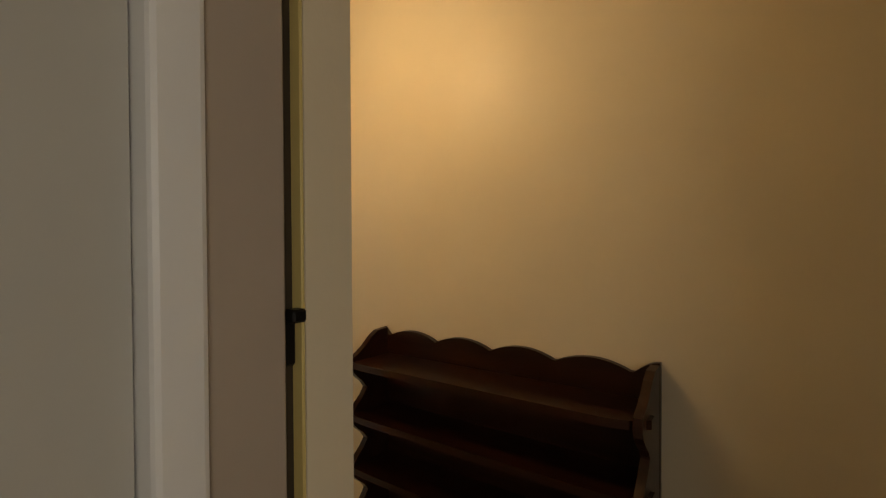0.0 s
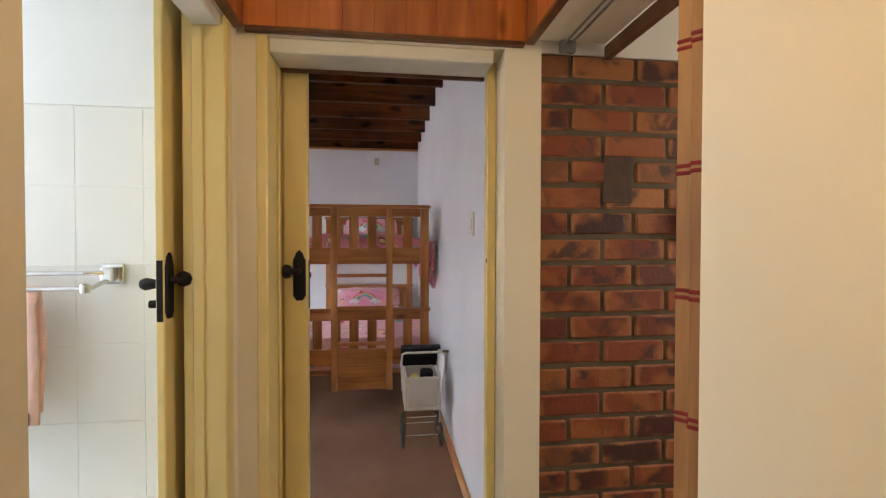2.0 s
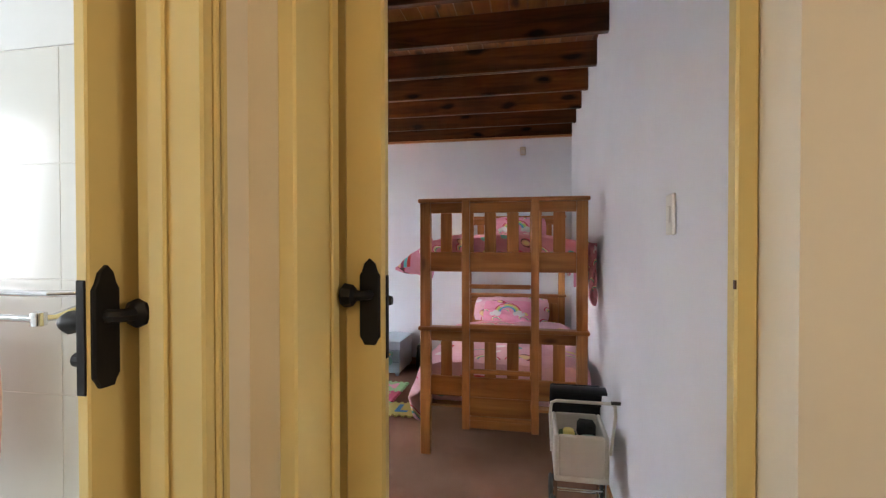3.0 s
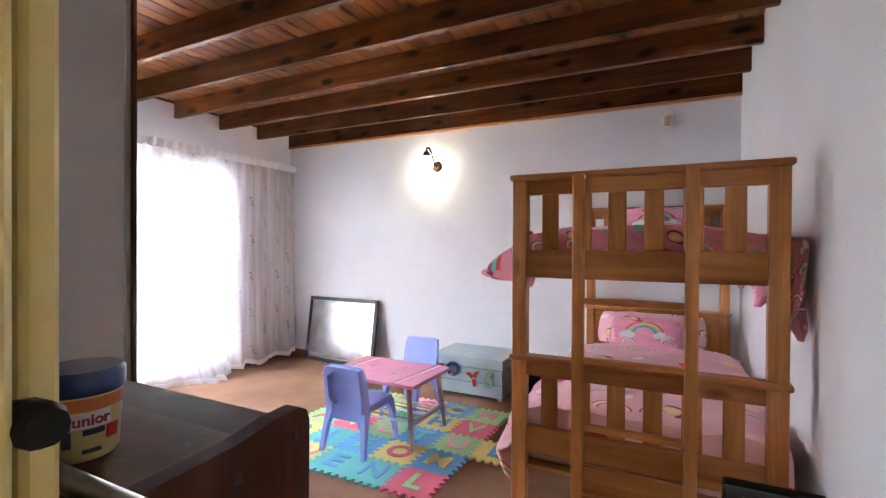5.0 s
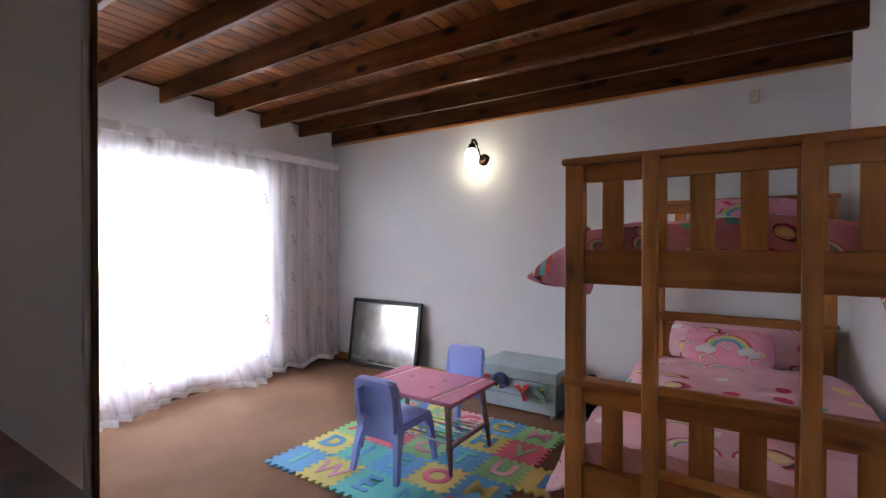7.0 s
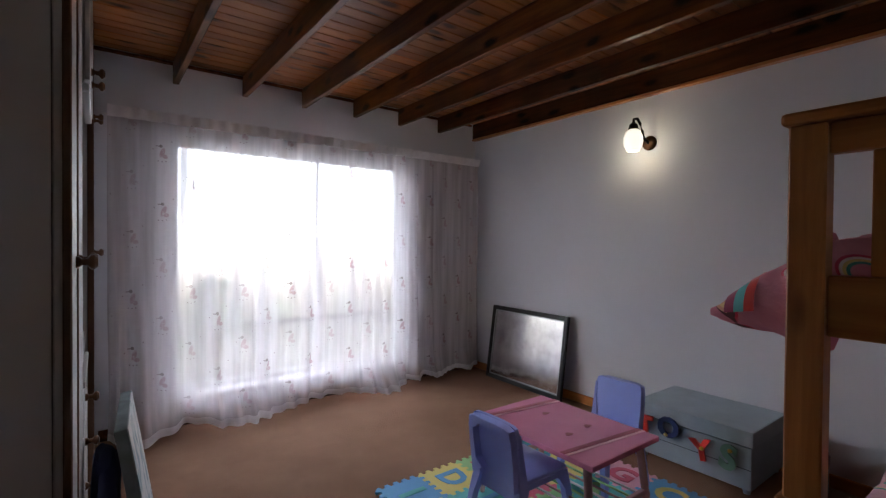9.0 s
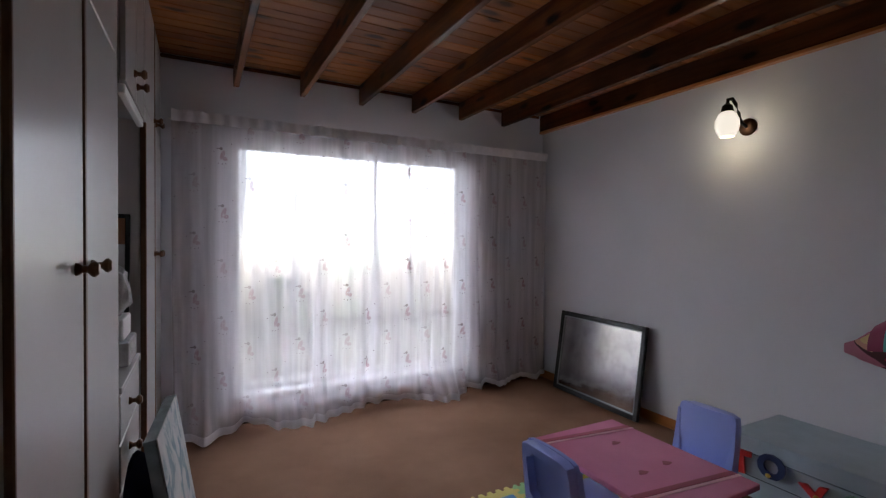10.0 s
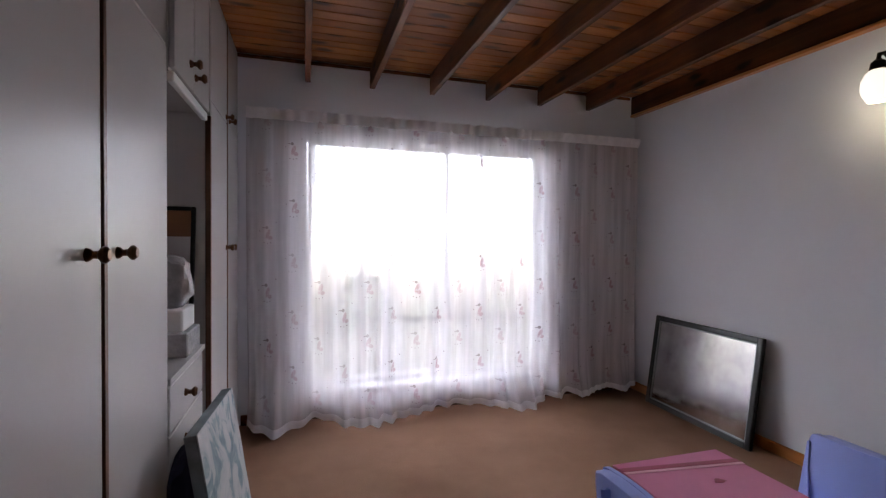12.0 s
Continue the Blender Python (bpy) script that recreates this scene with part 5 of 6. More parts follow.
def pillow(cx, cy, cz, sx, sy, sz, tilt, label, material, deco):
    o = thing("pillow", (cx, cy, cz), label, "pillow", "bunk bedding")
    m = Matrix.Translation((cx, cy, cz)) @ Euler((0, radians(tilt), 0)).to_matrix().to_4x4()
    bm = bmesh.new()
    bmesh.ops.create_grid(bm, x_segments=22, y_segments=26, size=1.0)
    for v in bm.verts:
        a, c = v.co.x, v.co.y
        h = max(0.0, (1 - abs(a) ** 2.6) * (1 - abs(c) ** 2.6)) ** 0.45
        v.co = Vector((a * sx * (1 - 0.06 * abs(c) ** 3), c * sy * (1 - 0.06 * abs(a) ** 3), sz * h + 0.012 * noise.noise(Vector((a * 3, c * 4, cx)))))
    bmesh.ops.duplicate(bm, geom=bm.verts[:] + bm.edges[:] + bm.faces[:])
    for v in list(bm.verts)[len(bm.verts) // 2:]:
        v.co.z = -v.co.z
    part("cover", placed(bm, m), material, o, smooth=True)
    if deco:
        for k, cname in enumerate(("red", "yellow", "green", "blue", "pink")):
            r0 = 0.115 - k * 0.015
            bm = bmesh.new()
            for q in range(16):
                a0, a1 = math.pi * q / 16, math.pi * (q + 1) / 16
                pts = []
                for rr, aa in ((r0, a0), (r0, a1), (r0 - 0.015, a1), (r0 - 0.015, a0)):
                    lx, ly = 0.045 - rr * math.sin(aa), rr * math.cos(aa) * 1.15
                    h = max(0.0, (1 - abs(lx / sx) ** 2.6) * (1 - abs(ly / sy) ** 2.6)) ** 0.45
                    pts.append(bm.verts.new((lx, ly, sz * h + 0.004)))
                bm.faces.new(pts)
            part("rainbow_band", placed(bm, m), FOAM[cname], o)
        for ly in (-0.11, 0.11):
            bm = bmesh.new()
            for dx, dy, r in ((0.05, 0.0, 0.034), (0.06, 0.035, 0.025), (0.06, -0.035, 0.025), (0.07, 0.012, 0.025)):
                h = max(0.0, (1 - abs(dx / sx) ** 2.6) * (1 - abs((ly + dy) / sy) ** 2.6)) ** 0.45
                lathe(bm, [(r, 0), (r * 0.8, r * 0.25), (0, r * 0.3)], Matrix.Translation((dx, ly + dy, sz * h - 0.001)), 12)
            part("cloud", placed(bm, m), M_PAPER, o, smooth=True)


pillow(-6.84, 0.99, 0.69, 0.145, 0.235, 0.05, 40, "pink rainbow pillow propped on lower bunk", M_PILLOWPRINT, True)
pillow(-6.97, 1.02, 0.70, 0.16, 0.37, 0.05, 40, "pink printed pillow behind on lower bunk", M_QUILT, False)
pillow(-6.99, 1.06, 1.50, 0.15, 0.30, 0.065, 50, "pink rainbow pillow on upper bunk", M_PILLOWPRINT, True)

# ---- foam letter mat ----
TS, MX0, MY0 = 0.278, -5.235, 0.046
GRID = {(0, 0): ("red", "green", "L"), (0, 1): ("teal", "blue", "N"), (0, 2): ("teal", "blue", "E"), (0, 3): ("yellow", "pink", "W"), (0, 4): ("blue", "teal", "I"),
        (1, 0): ("blue", "yellow", "M"), (1, 1): ("yellow", "red", "O"), (1, 2): ("blue", "teal", "F"), (1, 3): ("teal", "blue", "J"), (1, 4): ("yellow", "blue", "D"),
        (2, 0): ("green", "pink", "U"), (2, 1): ("blue", "teal", "T"), (2, 2): ("green", "pink", "C"), (2, 3): ("red", "yellow", "V"), (2, 4): ("green", "red", "A"),
        (3, 0): ("red", "green", "V"), (3, 1): ("yellow", "blue", "H"), (3, 2): ("teal", "green", "S"), (3, 3): ("yellow", "red", "P"), (3, 4): ("blue", "yellow", "R"),
        (4, 0): ("green", "pink", "M"), (4, 1): ("blue", "yellow", "C"), (4, 2): ("pink", "red", "G"), (4, 3): ("yellow", "green", "K"), (4, 4): ("teal", "pink", "B"),
        (2, -1): ("yellow", "blue", "L")}
mat_ = thing("play_mat", (-5.93, -0.65, 0), "interlocking foam alphabet play mat in bright colours", "play mat")


def jigsaw(cx, cy):
    n, half, d = 10, TS / 2, 0.026
    pts = []
    for side in range(4):
        a = Matrix.Rotation(-side * math.pi / 2, 2)
        for k in range(n):
            x0, x1 = -half + TS * k / n, -half + TS * (k + 1) / n
            out = half + (d if (k % 2 == side % 2) else -d + 0.001) * 0.5
            lim = half - d * 0.5 - 0.001
            pts += [a @ Vector((max(x0 + 0.003, -lim), out)), a @ Vector((min(x1 - 0.003, lim), out))]
    return [(cx + p.x, cy + p.y) for p in pts]


for (i, j), (cb, cl, ch) in GRID.items():
    cx, cy = MX0 - TS * (i + 0.5), MY0 - TS * (j + 0.5)
    tl = part("mat_tile", prism(bmesh.new(), jigsaw(cx, cy), "xy", 0.001, 0.0125), FOAM[cb], mat_)
    lm = text_mesh(ch, 0.215, 0.004, 0.012 if ch in "MNWV" else 0.035)
    lm.materials.append(FOAM[cl])
    lo = new("letter", lm)
    lo.parent = tl
    lo.matrix_basis = pose(cx, cy, 0.0135, 0, 0, 90 + 28 * (((i * 7 + j * 3) % 4) == 9))

# ---- pink table ----
tb = thing("play_table", (-5.93, -0.65, 0.012), "small pink-painted play table with slatted rack", "table")
TX0, TX1, TY0, TY1, TZ = -6.2, -5.665, -1.02, -0.278, 0.437
part("tabletop", boxes((TX0, TX1, TY0, TY1, TZ - 0.026, TZ), b=0.005, seg=2), M_TABLE, tb)
for y in (-0.40, -0.93):
    bm = bmesh.new()
    prism(bm, [(TX1 - 0.001, y - 0.05), (TX1 - 0.001, y - 0.022), (TX0 + 0.001, y + 0.035), (TX0 + 0.001, y + 0.007)], "xy", TZ + 0.0005, TZ + 0.002)
    part("painted_stripe", bm, M_RIBBON, tb, "dark red painted stripe")
    bm = bmesh.new()
    prism(bm, [(TX1 - 0.001, y - 0.02), (TX1 - 0.001, y - 0.004), (TX0 + 0.001, y + 0.053), (TX0 + 0.001, y + 0.037)], "xy", TZ + 0.0005, TZ + 0.002)
    part("painted_stripe", bm, FOAM["pink"], tb, "pale pink painted stripe")
for x, y in ((-5.86, -0.55), (-5.98, -0.8), (-6.02, -0.56)):
    part("sticker", prism(bmesh.new(), [(x + 0.022 * math.cos(a) * (1 + 0.4 * math.sin(3 * a)), y + 0.016 * math.sin(a)) for a in [k * 0.5236 for k in range(12)]], "xy", TZ + 0.0005, TZ + 0.0015), M_RIBBON, tb, "small dark red printed figure")
for sx, sy in ((-1, -1), (-1, 1), (1, -1), (1, 1)):
    xm, ym = (TX0 + TX1) / 2, (TY0 + TY1) / 2
    a = Vector((xm + sx * 0.205, ym + sy * 0.30, TZ - 0.027))
    f = Vector((xm + sx * 0.235, ym + sy * 0.345, 0.0125))
    bm = tube(bmesh.new(), [f, f.lerp(a, 0.32), f.lerp(a, 0.36), f.lerp(a, 0.40), a], [0.012, 0.018, 0.022, 0.018, 0.019], 12)
    part("leg", bm, M_LEG, tb, smooth=True)
for sy in (-1, 1):
    y = ym + sy * 0.325
    part("cross_bar", boxes((xm - 0.212, xm + 0.212, y - 0.012, y + 0.012, 0.15, 0.178), b=0.004), M_LEG, tb)
for k in range(7):
    x = xm - 0.18 + k * 0.06
    part("rack_rod", tube(bmesh.new(), [(x, ym - 0.31, 0.164), (x, ym + 0.31, 0.164)], 0.006, 8), (M_PAPER, FOAM["green"], M_LEG)[k % 3], tb)


# ---- lilac plastic chairs, built round the origin with the back at +x ----
def plastic_chair():
    ch = thing("play_chair", (0, 0, 0), "lilac moulded plastic child's chair at the play table", "chair", "chairs at the play table")
    bm = bmesh.new()
    box(bm, -0.17, 0.13, -0.14, 0.14, 0.285, 0.305, b=0.009, seg=2)
    part("seat", bm, M_CHAIR, ch, smooth=True)
    part("seat_skirt", boxes((-0.168, -0.155, -0.13, 0.13, 0.255, 0.286), (-0.155, 0.12, -0.139, -0.127, 0.255, 0.286), (-0.155, 0.12, 0.127, 0.139, 0.255, 0.286), b=0.003), M_CHAIR, ch)
    bm = bmesh.new()
    rings = []
    for z, w, x in ((0.20, 0.145, 0.135), (0.30, 0.148, 0.132), (0.42, 0.148, 0.142), (0.53, 0.143, 0.158), (0.55, 0.136, 0.161), (0.557, 0.12, 0.162)):
        rings.append([(x - 0.01 + 0.012 * (abs(yy) / w) ** 2, yy, z) for yy in [w * (k / 6 - 1) for k in range(13)]] + [(x + 0.008 + 0.012 * (abs(yy) / w) ** 2, yy, z) for yy in [w * (1 - k / 6) for k in range(13)]])
    loft(bm, rings)
    part("backrest", bm, M_CHAIR, ch, smooth=True)
    left = [(-0.141, 0.27), (-0.145, 0.40), (-0.142, 0.50), (-0.134, 0.543), (-0.10, 0.555), (-0.05, 0.556)]
    hole = [(-0.07, 0.305), (-0.11, 0.34), (-0.114, 0.46), (-0.113, 0.488), (-0.09, 0.497), (-0.072, 0.517)]
    outer = left + [(-y, z) for y, z in reversed(left)]
    inner = hole + [(-y, z) for y, z in reversed(hole)]
    lean = lambda z: 0.126 + 0.13 * max(0.0, z - 0.3)
    rim = bmesh.new()
    loft(rim, [[(lean(z) + dx, y, z) for y, z in o] for o, dx in ((outer, 0.012), (outer, 0.052), ([(a * 0.97, c - 0.004) for a, c in outer], 0.058), (inner, 0.057), (inner, 0.018))], True, False)
    part("back_rim", rim, M_CHAIR, ch, "deep moulded rim round the hollow back", True)
    for sy in (-1, 1):
        bm = bmesh.new()
        loft(bm, [[(x, sy * y, z) for x, y in ((x0, y0), (x1, y0), (x1, y1), (x0, y1))] for z, x0, x1, y0, y1 in
                  ((0.0, 0.178, 0.207, 0.150, 0.176), (0.16, 0.146, 0.184, 0.132, 0.164), (0.26, 0.105, 0.165, 0.105, 0.152), (0.42, 0.138, 0.168, 0.132, 0.151), (0.52, 0.152, 0.174, 0.136, 0.146))])
        part("leg", bm, M_CHAIR, ch)
        bm = bmesh.new()
        loft(bm, [[(x, sy * y, z) for x, y in ((x0, y0), (x1, y0), (x1, y1), (x0, y1))] for z, x0, x1, y0, y1 in
                  ((0.0, -0.205, -0.18, 0.142, 0.165), (0.2, -0.188, -0.145, 0.118, 0.15), (0.255, -0.176, -0.105, 0.105, 0.145), (0.284, -0.17, -0.04, 0.085, 0.141))])
        part("leg", bm, M_CHAIR, ch)
    return ch


chair_a = plastic_chair()
copy_thing(chair_a, pose(-6.30, -0.665, 0.0115, 0, 0, 180))
chair_a.matrix_basis = pose(-5.64, -0.66, 0.0115, 0, 0, 0)

# ---- toy chest with letters ----
tc_ = thing("toy_chest", (-7.09, -0.43, 0), "grey-blue painted toy chest with wooden letters", "chest")
part("body", boxes((-7.335, -6.845, -0.765, -0.105, 0.03, 0.265), b=0.005), M_CHEST, tc_)
part("lid", boxes((-7.34, -6.838, -0.772, -0.098, 0.268, 0.355), b=0.006, seg=2), M_CHEST, tc_)
part("seam", boxes((-6.846, -6.8435, -0.76, -0.11, 0.142, 0.145)), M_LINE, tc_)
part("seam", boxes((-7.33, -6.846, -0.763, -0.107, 0.2645, 0.2685)), M_LINE, tc_)
for x in (-7.3, -6.88):
    for y in (-0.73, -0.14):
        part("foot", lathe(bmesh.new(), [(0, 0), (0.018, 0), (0.022, 0.03), (0, 0.03)], pose(x, y, 0), 12), M_CHEST, tc_)
for chx, yy, zz, mt, rot in (("T", -0.70, 0.205, M_RED, 4), ("O", -0.555, 0.235, M_NAVY, -6), ("Y", -0.36, 0.165, M_RED, 12), ("S", -0.22, 0.175, M_GREEN, -6)):
    lm = text_mesh(chx, 0.185 if chx == "S" else 0.16, 0.014, 0.045)
    lm.materials.append(mt)
    lo = new("letter", lm)
    lo.parent = tc_
    lo.matrix_basis = Matrix.Translation(-tc_.location) @ Matrix.Translation((-6.829 if zz > 0.18 and chx != "S" else -6.835, yy, zz)) @ Euler((radians(90), 0, radians(90))).to_matrix().to_4x4() @ pose(0, 0, 0, 0, 0, rot)
    lo["label"] = "painted wooden letter " + chx
for yy, zz in ((-0.565, 0.195), (-0.355, 0.185), (-0.205, 0.225)):
    part("bead", lathe(bmesh.new(), [(0, -0.012), (0.010, -0.007), (0.013, 0), (0.010, 0.007), (0, 0.012)], pose(-6.82, yy, zz), 10), M_GOLD, tc_, smooth=True)
solid("backpack", bag_mesh(-7.12, 0.08, 0.0, 0.1, 0.07, 0.16, 12), M_BLACKCLOTH, "small black bag beside the toy chest", "bag", smooth=True)

# ---- dresser, tub and tubes ----
dz = thing("dresser", (-3.5, 0.28, 0), "red-brown veneered chest of drawers beside the doorway", "dresser")
part("side_panel", prism(bmesh.new(), [(-3.292, 0.0), (-3.292, 1.067), (-3.42, 1.07), (-3.56, 1.078), (-3.62, 1.089), (-3.665, 1.091), (-3.678, 1.084), (-3.684, 1.068), (-3.684, 0.0)], "xz", 0.682, 0.708), M_DRESS, dz)
part("top", boxes((-3.712, -3.292, -0.235, 0.6815, 1.028, 1.05), b=0.003), M_DRESSTOP, dz, "scuffed dark brown top")
part("body", boxes((-3.67, -3.292, -0.235, 0.6815, 0.06, 1.0275)), M_DRESS, dz)
for k in range(4):
    z1 = 1.015 - 0.235 * k
    dr = part("drawer", boxes((-3.69, -3.6705, -0.225, 0.665, z1 - 0.225, z1), b=0.004), M_DRESS, dz)
    knob(dr, -3.69, 0.2, z1 - 0.11)
part("plinth", boxes((-3.66, -3.3, -0.23, 0.68, 0.0, 0.0595)), M_DARK, dz)
part("screw_cap", lathe(bmesh.new(), [(0, 0), (0.007, 0), (0.006, 0.002), (0, 0.003)], pose(-3.655, 0.7085, 1.055, -90, 0, 0), 12), M_LINE, dz)
part("screw_cap", lathe(bmesh.new(), [(0, 0), (0.007, 0), (0.006, 0.002), (0, 0.003)], pose(-3.56, 0.7085, 1.035, -90, 0, 0), 12), M_LINE, dz)
part("cloth_strip", boxes((-3.62, -3.295, 0.30, 0.681, 1.0505, 1.053), b=0.001), M_SHEET, dz, "thin brown worn sheet lying on the top")
tub = thing("cream_tub", (-3.49, 0.50, 1.053), "yellow plastic tub with dark blue lid on dresser", "tub")
pm = pose(-3.49, 0.50, 0)
part("body", lathe(bmesh.new(), [(0, 1.0535), (0.038, 1.0535), (0.042, 1.06), (0.047, 1.13), (0.047, 1.135), (0, 1.135)], pm, 32), M_TUB, tub, smooth=True)
part("band", lathe(bmesh.new(), [(0.046, 1.118), (0.0478, 1.118), (0.048, 1.133), (0.046, 1.133)], pm, 32), M_ORANGE, tub, "orange printed band")
part("lid", lathe(bmesh.new(), [(0, 1.1355), (0.048, 1.1355), (0.05, 1.139), (0.05, 1.160), (0.046, 1.165), (0, 1.167)], pm, 32), M_BLUELID, tub, "dark blue screw lid", True)


def curved_text(s, size, ang, z, r, material, parent, name):
    me = text_mesh(s, size, 0.0012, 0.03)
    for v in me.vertices:
        a = ang + v.co.x / r
        v.co = (-3.49 + (r + v.co.z) * math.cos(a), 0.50 + (r + v.co.z) * math.sin(a), z + v.co.y)
    me.materials.append(material)
    o = new(name, me)
    o.parent = parent
    o.matrix_parent_inverse = Matrix.Translation(-parent.location)
    return o


curved_text("Junior", 0.0185, radians(77), 1.106, 0.0472, M_PURPLE, tub, "word")
for k, (da, z0, z1, w, mt) in enumerate(((-0.05, 1.097, 1.116, 0.52, M_PAPER), (0.05, 1.088, 1.095, 0.25, M_BLUELID), (0.55, 1.078, 1.095, 0.16, M_RED), (0.0, 1.066, 1.07, 0.22, M_TAG), (-0.55, 1.075, 1.095, 0.1, M_TAG))):
    bm = bmesh.new()
    loft(bm, [[(-3.49 + r * math.cos(a), 0.50 + r * math.sin(a), z) for r, z in ((0.04, z0), (0.0462, z0), (0.0472, z1), (0.04, z1))] for a in [radians(80) + da - w + 2 * w * q / 8 for q in range(9)]])
    part("printed_bar", bm, mt, tub)
for x, z, end in ((-3.372, 1.082, 0.742), (-3.408, 1.086, 0.772)):
    tu = thing("metal_tube", (x, 0.5, z), "hollow grey steel tube lying across the dresser top", "tube", "tubes on the dresser")
    bm = bmesh.new()
    seg = 18
    rings = [[(x + r * math.cos(2 * math.pi * k / seg), y, z + 0.004 + r * math.sin(2 * math.pi * k / seg)) for k in range(seg)] for r, y in ((0.012, 0.0), (0.012, end), (0.010, end), (0.010, end - 0.08))]
    loft(bm, rings)
    part("pipe", bm, M_STEEL, tu, smooth=True)

# ---- doll's pram ----
pr = thing("doll_pram", (-4.5, 1.44, 0), "off-white doll's pram with a black hood, toys inside", "pram")
part("basket", boxes((-4.72, -4.42, 1.325, 1.345, 0.30, 0.49), (-4.72, -4.42, 1.545, 1.565, 0.30, 0.49), (-4.44, -4.42, 1.345, 1.545, 0.30, 0.49), (-4.72, -4.70, 1.345, 1.545, 0.30, 0.49),
                     (-4.72, -4.42, 1.325, 1.565, 0.275, 0.3015), b=0.008, seg=2), M_PRAM, pr)
bm = bmesh.new()
rings = []
for k in range(9):
    a = math.pi * 0.52 * k / 8
    r0 = 0.17
    rings.append([(-4.60 - r0 * math.cos(a + 0.25), y, 0.47 + r0 * 1.1 * math.sin(a + 0.25)) for y in (1.315, 1.34, 1.44, 1.55, 1.575)])
loft(bm, rings, False, False)
hood = part("hood", bm, M_BLACKCLOTH, pr, "black cloth hood", True)
hood.modifiers.new("thick", "SOLIDIFY").thickness = 0.012
part("hood_back", boxes((-4.775, -4.755, 1.318, 1.572, 0.46, 0.62), b=0.006), M_BLACKCLOTH, pr)
part("handle", tube(bmesh.new(), [(-4.46, 1.315, 0.40), (-4.38, 1.305, 0.60), (-4.365, 1.31, 0.655), (-4.36, 1.33, 0.665), (-4.36, 1.56, 0.665), (-4.365, 1.578, 0.655), (-4.38, 1.583, 0.60), (-4.46, 1.575, 0.40)], 0.007, 10), M_PRAM, pr, "white tubular push handle", True)
part("handle_grip", tube(bmesh.new(), [(-4.36, 1.56, 0.668), (-4.36, 1.60, 0.668)], 0.008, 8), M_RUBBER, pr)
for y in (1.335, 1.555):
    part("chassis", tube(bmesh.new(), [(-4.51, y, 0.08), (-4.47, y, 0.32)], 0.007, 8), M_CHROME, pr)
    part("chassis", tube(bmesh.new(), [(-4.72, y, 0.08), (-4.69, y, 0.32)], 0.007, 8), M_CHROME, pr)
    part("chassis", tube(bmesh.new(), [(-4.51, y, 0.09), (-4.72, y, 0.09)], 0.006, 8), M_CHROME, pr)
for x in (-4.51, -4.72):
    part("axle", tube(bmesh.new(), [(x, 1.32, 0.08), (x, 1.57, 0.08)], 0.005, 8), M_CHROME, pr)
    part("stretcher", tube(bmesh.new(), [(x, 1.335, 0.2), (x, 1.555, 0.2)], 0.005, 8), M_CHROME, pr)
    for y in (1.32, 1.57):
        bm = bmesh.new()
        seg = 24
        rings = [[(x + (0.07 + 0.009 * math.cos(q)) * math.cos(2 * math.pi * k / seg), y + 0.009 * math.sin(q), 0.08 + (0.07 + 0.009 * math.cos(q)) * math.sin(2 * math.pi * k / seg)) for q in [2 * math.pi * w / 8 for w in range(8)]] for k in range(seg + 1)]
        loft(bm, rings, False)
        wh = part("wheel", bm, M_RUBBER, pr, "grey rubber-tyred wheel", True)
        for k in range(6):
            a = math.pi * k / 6
            part("spoke", tube(bmesh.new(), [(x - 0.064 * math.cos(a), y, 0.08 - 0.064 * math.sin(a)), (x + 0.064 * math.cos(a), y, 0.08 + 0.064 * math.sin(a))], 0.002, 5), M_CHROME, wh)
pr.location += Vector((-0.05, 0, 0))
for k, (dx, dy, r, mt) in enumerate(((0, 0, 0.045, M_BLACKCLOTH), (0.06, -0.05, 0.04, M_TAG), (-0.03, -0.04, 0.05, M_LEAF), (0.05, 0.05, 0.04, M_GREEN), (-0.05, 0.05, 0.045, M_BLACKCLOTH), (0.05, -0.04, 0.026, FOAM["yellow"]))):
    solid("toy", bag_mesh(-4.61 + dx, 1.435 + dy, 0.303 + 0.028 * k, r, r, r * 0.9, 20 + k), mt, "small soft toy lying in the pram", "toy", "toys in the pram", smooth=True)

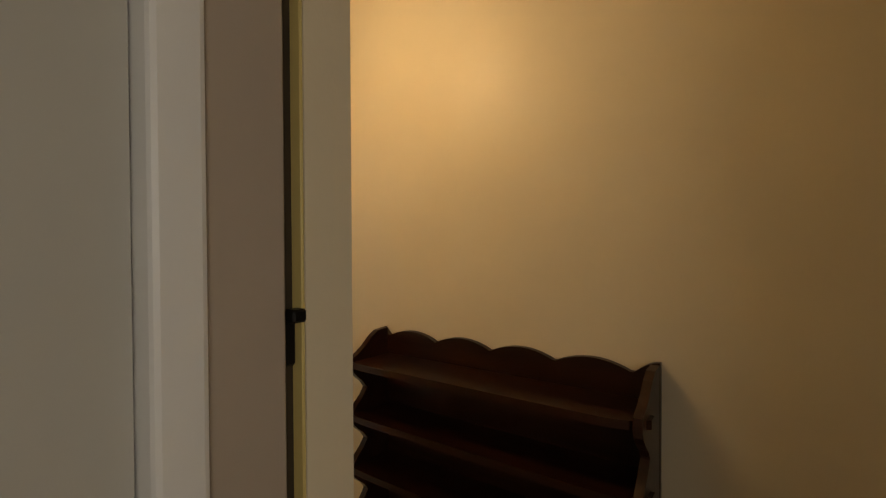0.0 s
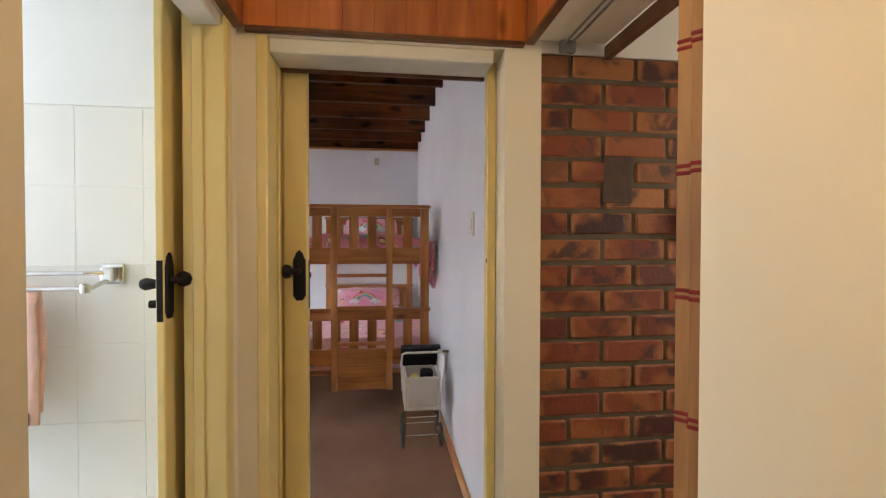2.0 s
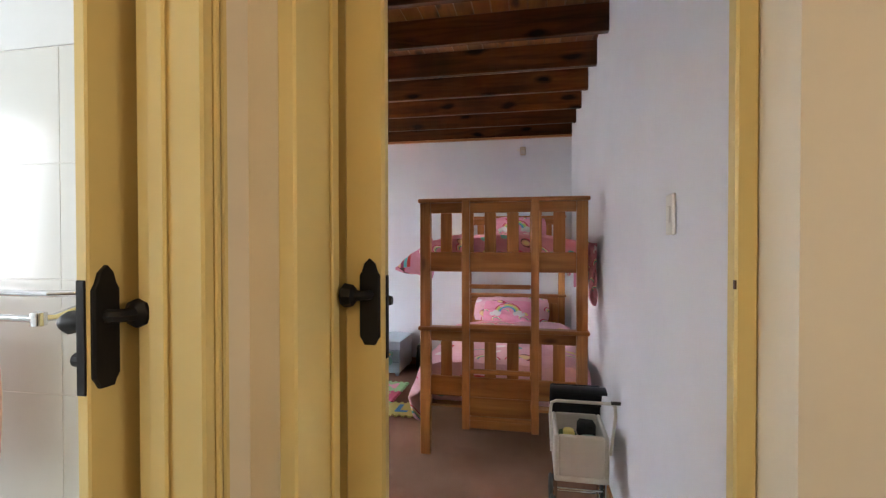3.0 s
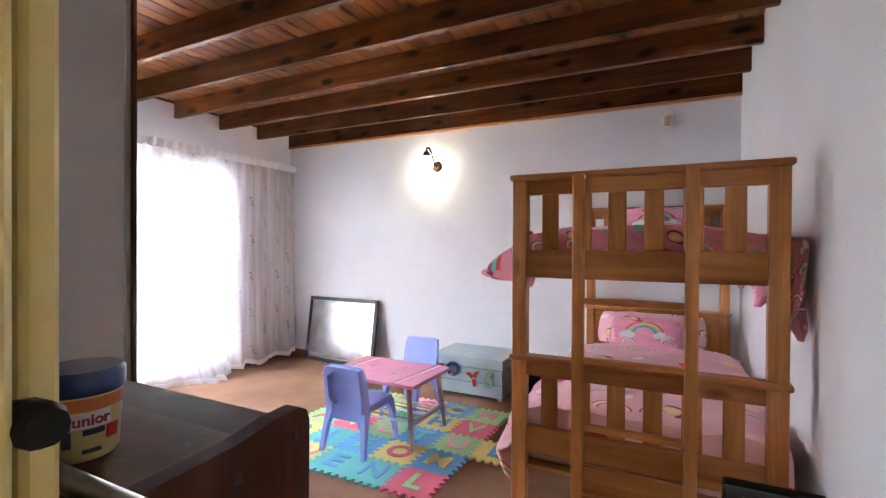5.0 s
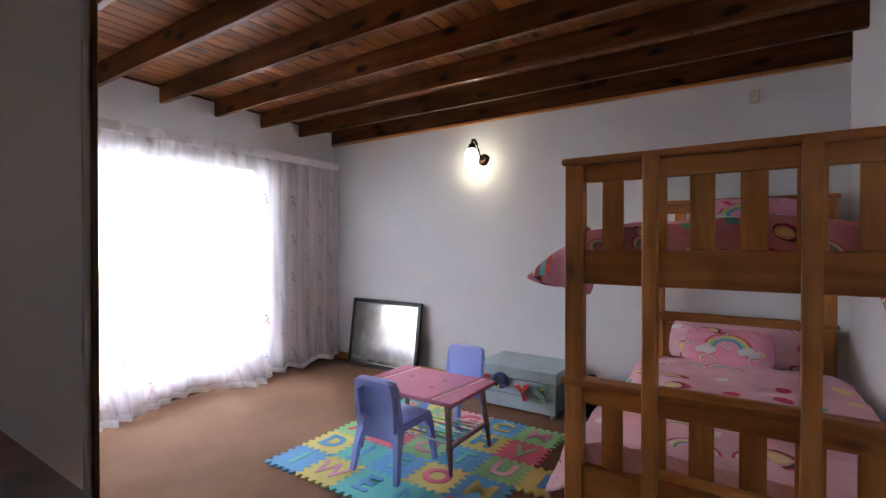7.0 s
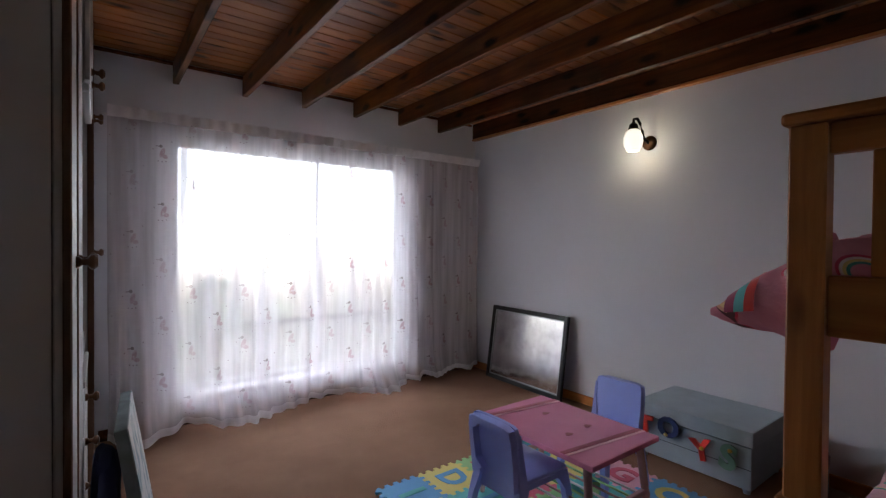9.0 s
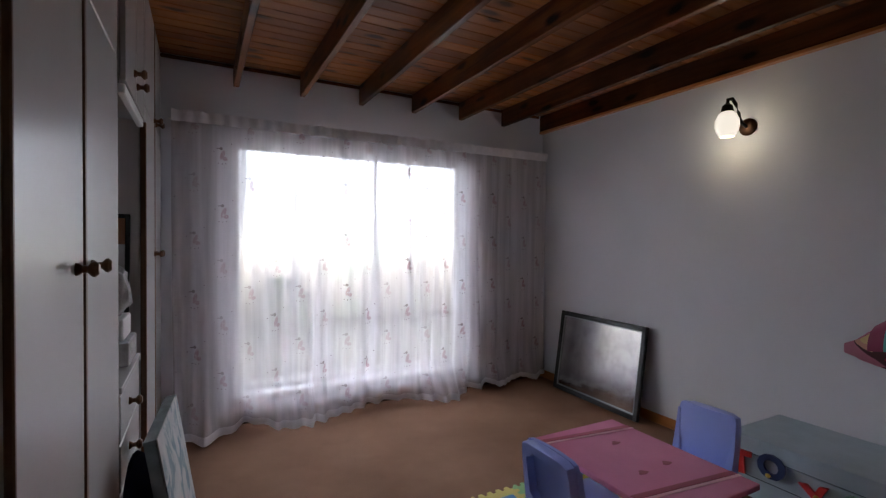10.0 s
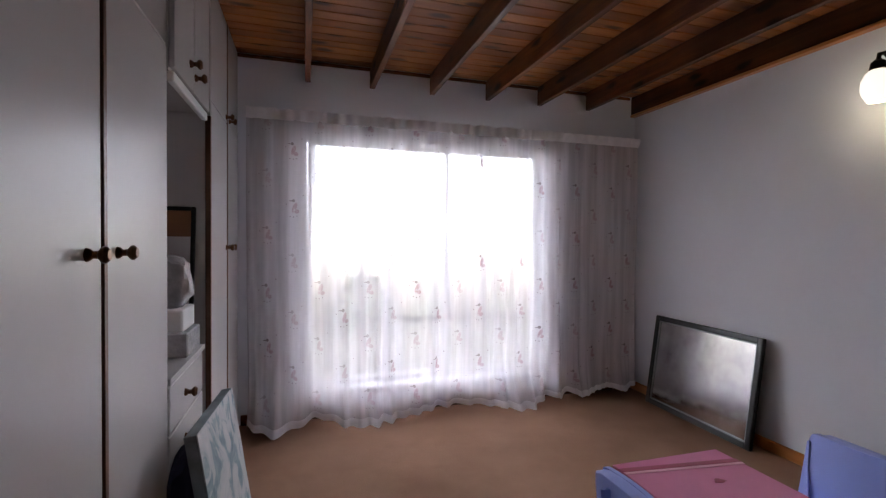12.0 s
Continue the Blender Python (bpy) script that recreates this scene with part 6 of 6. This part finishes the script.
# ---- brickwork, tiles ----
bw = solid("brick_wall", boxes((-3.3, -3.0745, 1.7165, 3.5, 0, 2.0)), M_MORTAR, "rustic red-brown clinker brick passage wall", "wall", kind=STRUCT)
BL, BH, CO = 0.222, 0.0725, 0.0895
full = finish("brick", boxes((-0.02, 0.012, -BL / 2, BL / 2, -BH / 2, BH / 2), b=0.005), M_BRICK)
half = finish("brick", boxes((-0.02, 0.012, -0.05, 0.05, -BH / 2, BH / 2), b=0.005), M_BRICK)
rnd = random.Random(5)
for c in range(23):
    z = 2.0 - 0.004 - BH / 2 - c * CO
    if z < 0.09:
        break
    y = 1.7185
    first = c % 2 == 0
    while y < 3.2:
        if first:
            w, me = 0.1, half
        else:
            w, me = BL, full
        first = False
        ob = piece("brick", me, bw, (-3.077 + rnd.uniform(-0.004, 0.003), y + w / 2, z + rnd.uniform(-0.002, 0.002)))
        ob.rotation_euler = (radians(rnd.uniform(-0.8, 0.8)), 0, radians(rnd.uniform(-0.8, 0.8)))
        y += w + 0.015
solid("vent_plate", boxes((-3.076, -3.0635, 1.945, 2.055, 1.495, 1.66), b=0.004), M_VENT, "dark brown cast plate set into the brickwork", "vent plate")
solid("brick_baseboard", boxes((-3.079, -3.055, 1.717, 3.49, 0, 0.085), b=0.004), M_TRIMY, "orange pine skirting under brickwork", "baseboard", kind=STRUCT)

bt = solid("bathroom_tile_backing", boxes((-3.1445, -3.1415, -1.3, 0.6545, 0, 1.786)), M_GROUT, "pale grout bed behind bathroom tiles", "wall", kind=STRUCT)
tile = finish("tile", boxes((0, 0.0016, -0.0992, 0.0992, -0.1242, 0.1242), b=0.0007), M_BTILE)
for r in range(7):
    for k in range(9):
        yc = 0.53 - 0.2 * k
        if yc + 0.1 < 0.656:
            piece("tile", tile, bt, (-3.1418, yc, 1.785 - 0.125 - 0.25 * r))

fl = solid("hall_floor", boxes((-3.12, 1.1, -2.1, 3.6, -0.06, -0.006)), M_FGROUT, "cream ceramic tiled hall floor", "floor", kind=STRUCT)
ft = finish("floor_tile", boxes((-0.162, 0.162, -0.162, 0.162, -0.007, 0), b=0.002), M_FTILE)
for i in range(13):
    for j in range(9):
        x, y = -2.88 + 0.33 * i, 0.83 + 0.33 * j
        if y < 1.67 or x < -2.3:
            piece("floor_tile", ft, fl, (x, y, -0.0003))
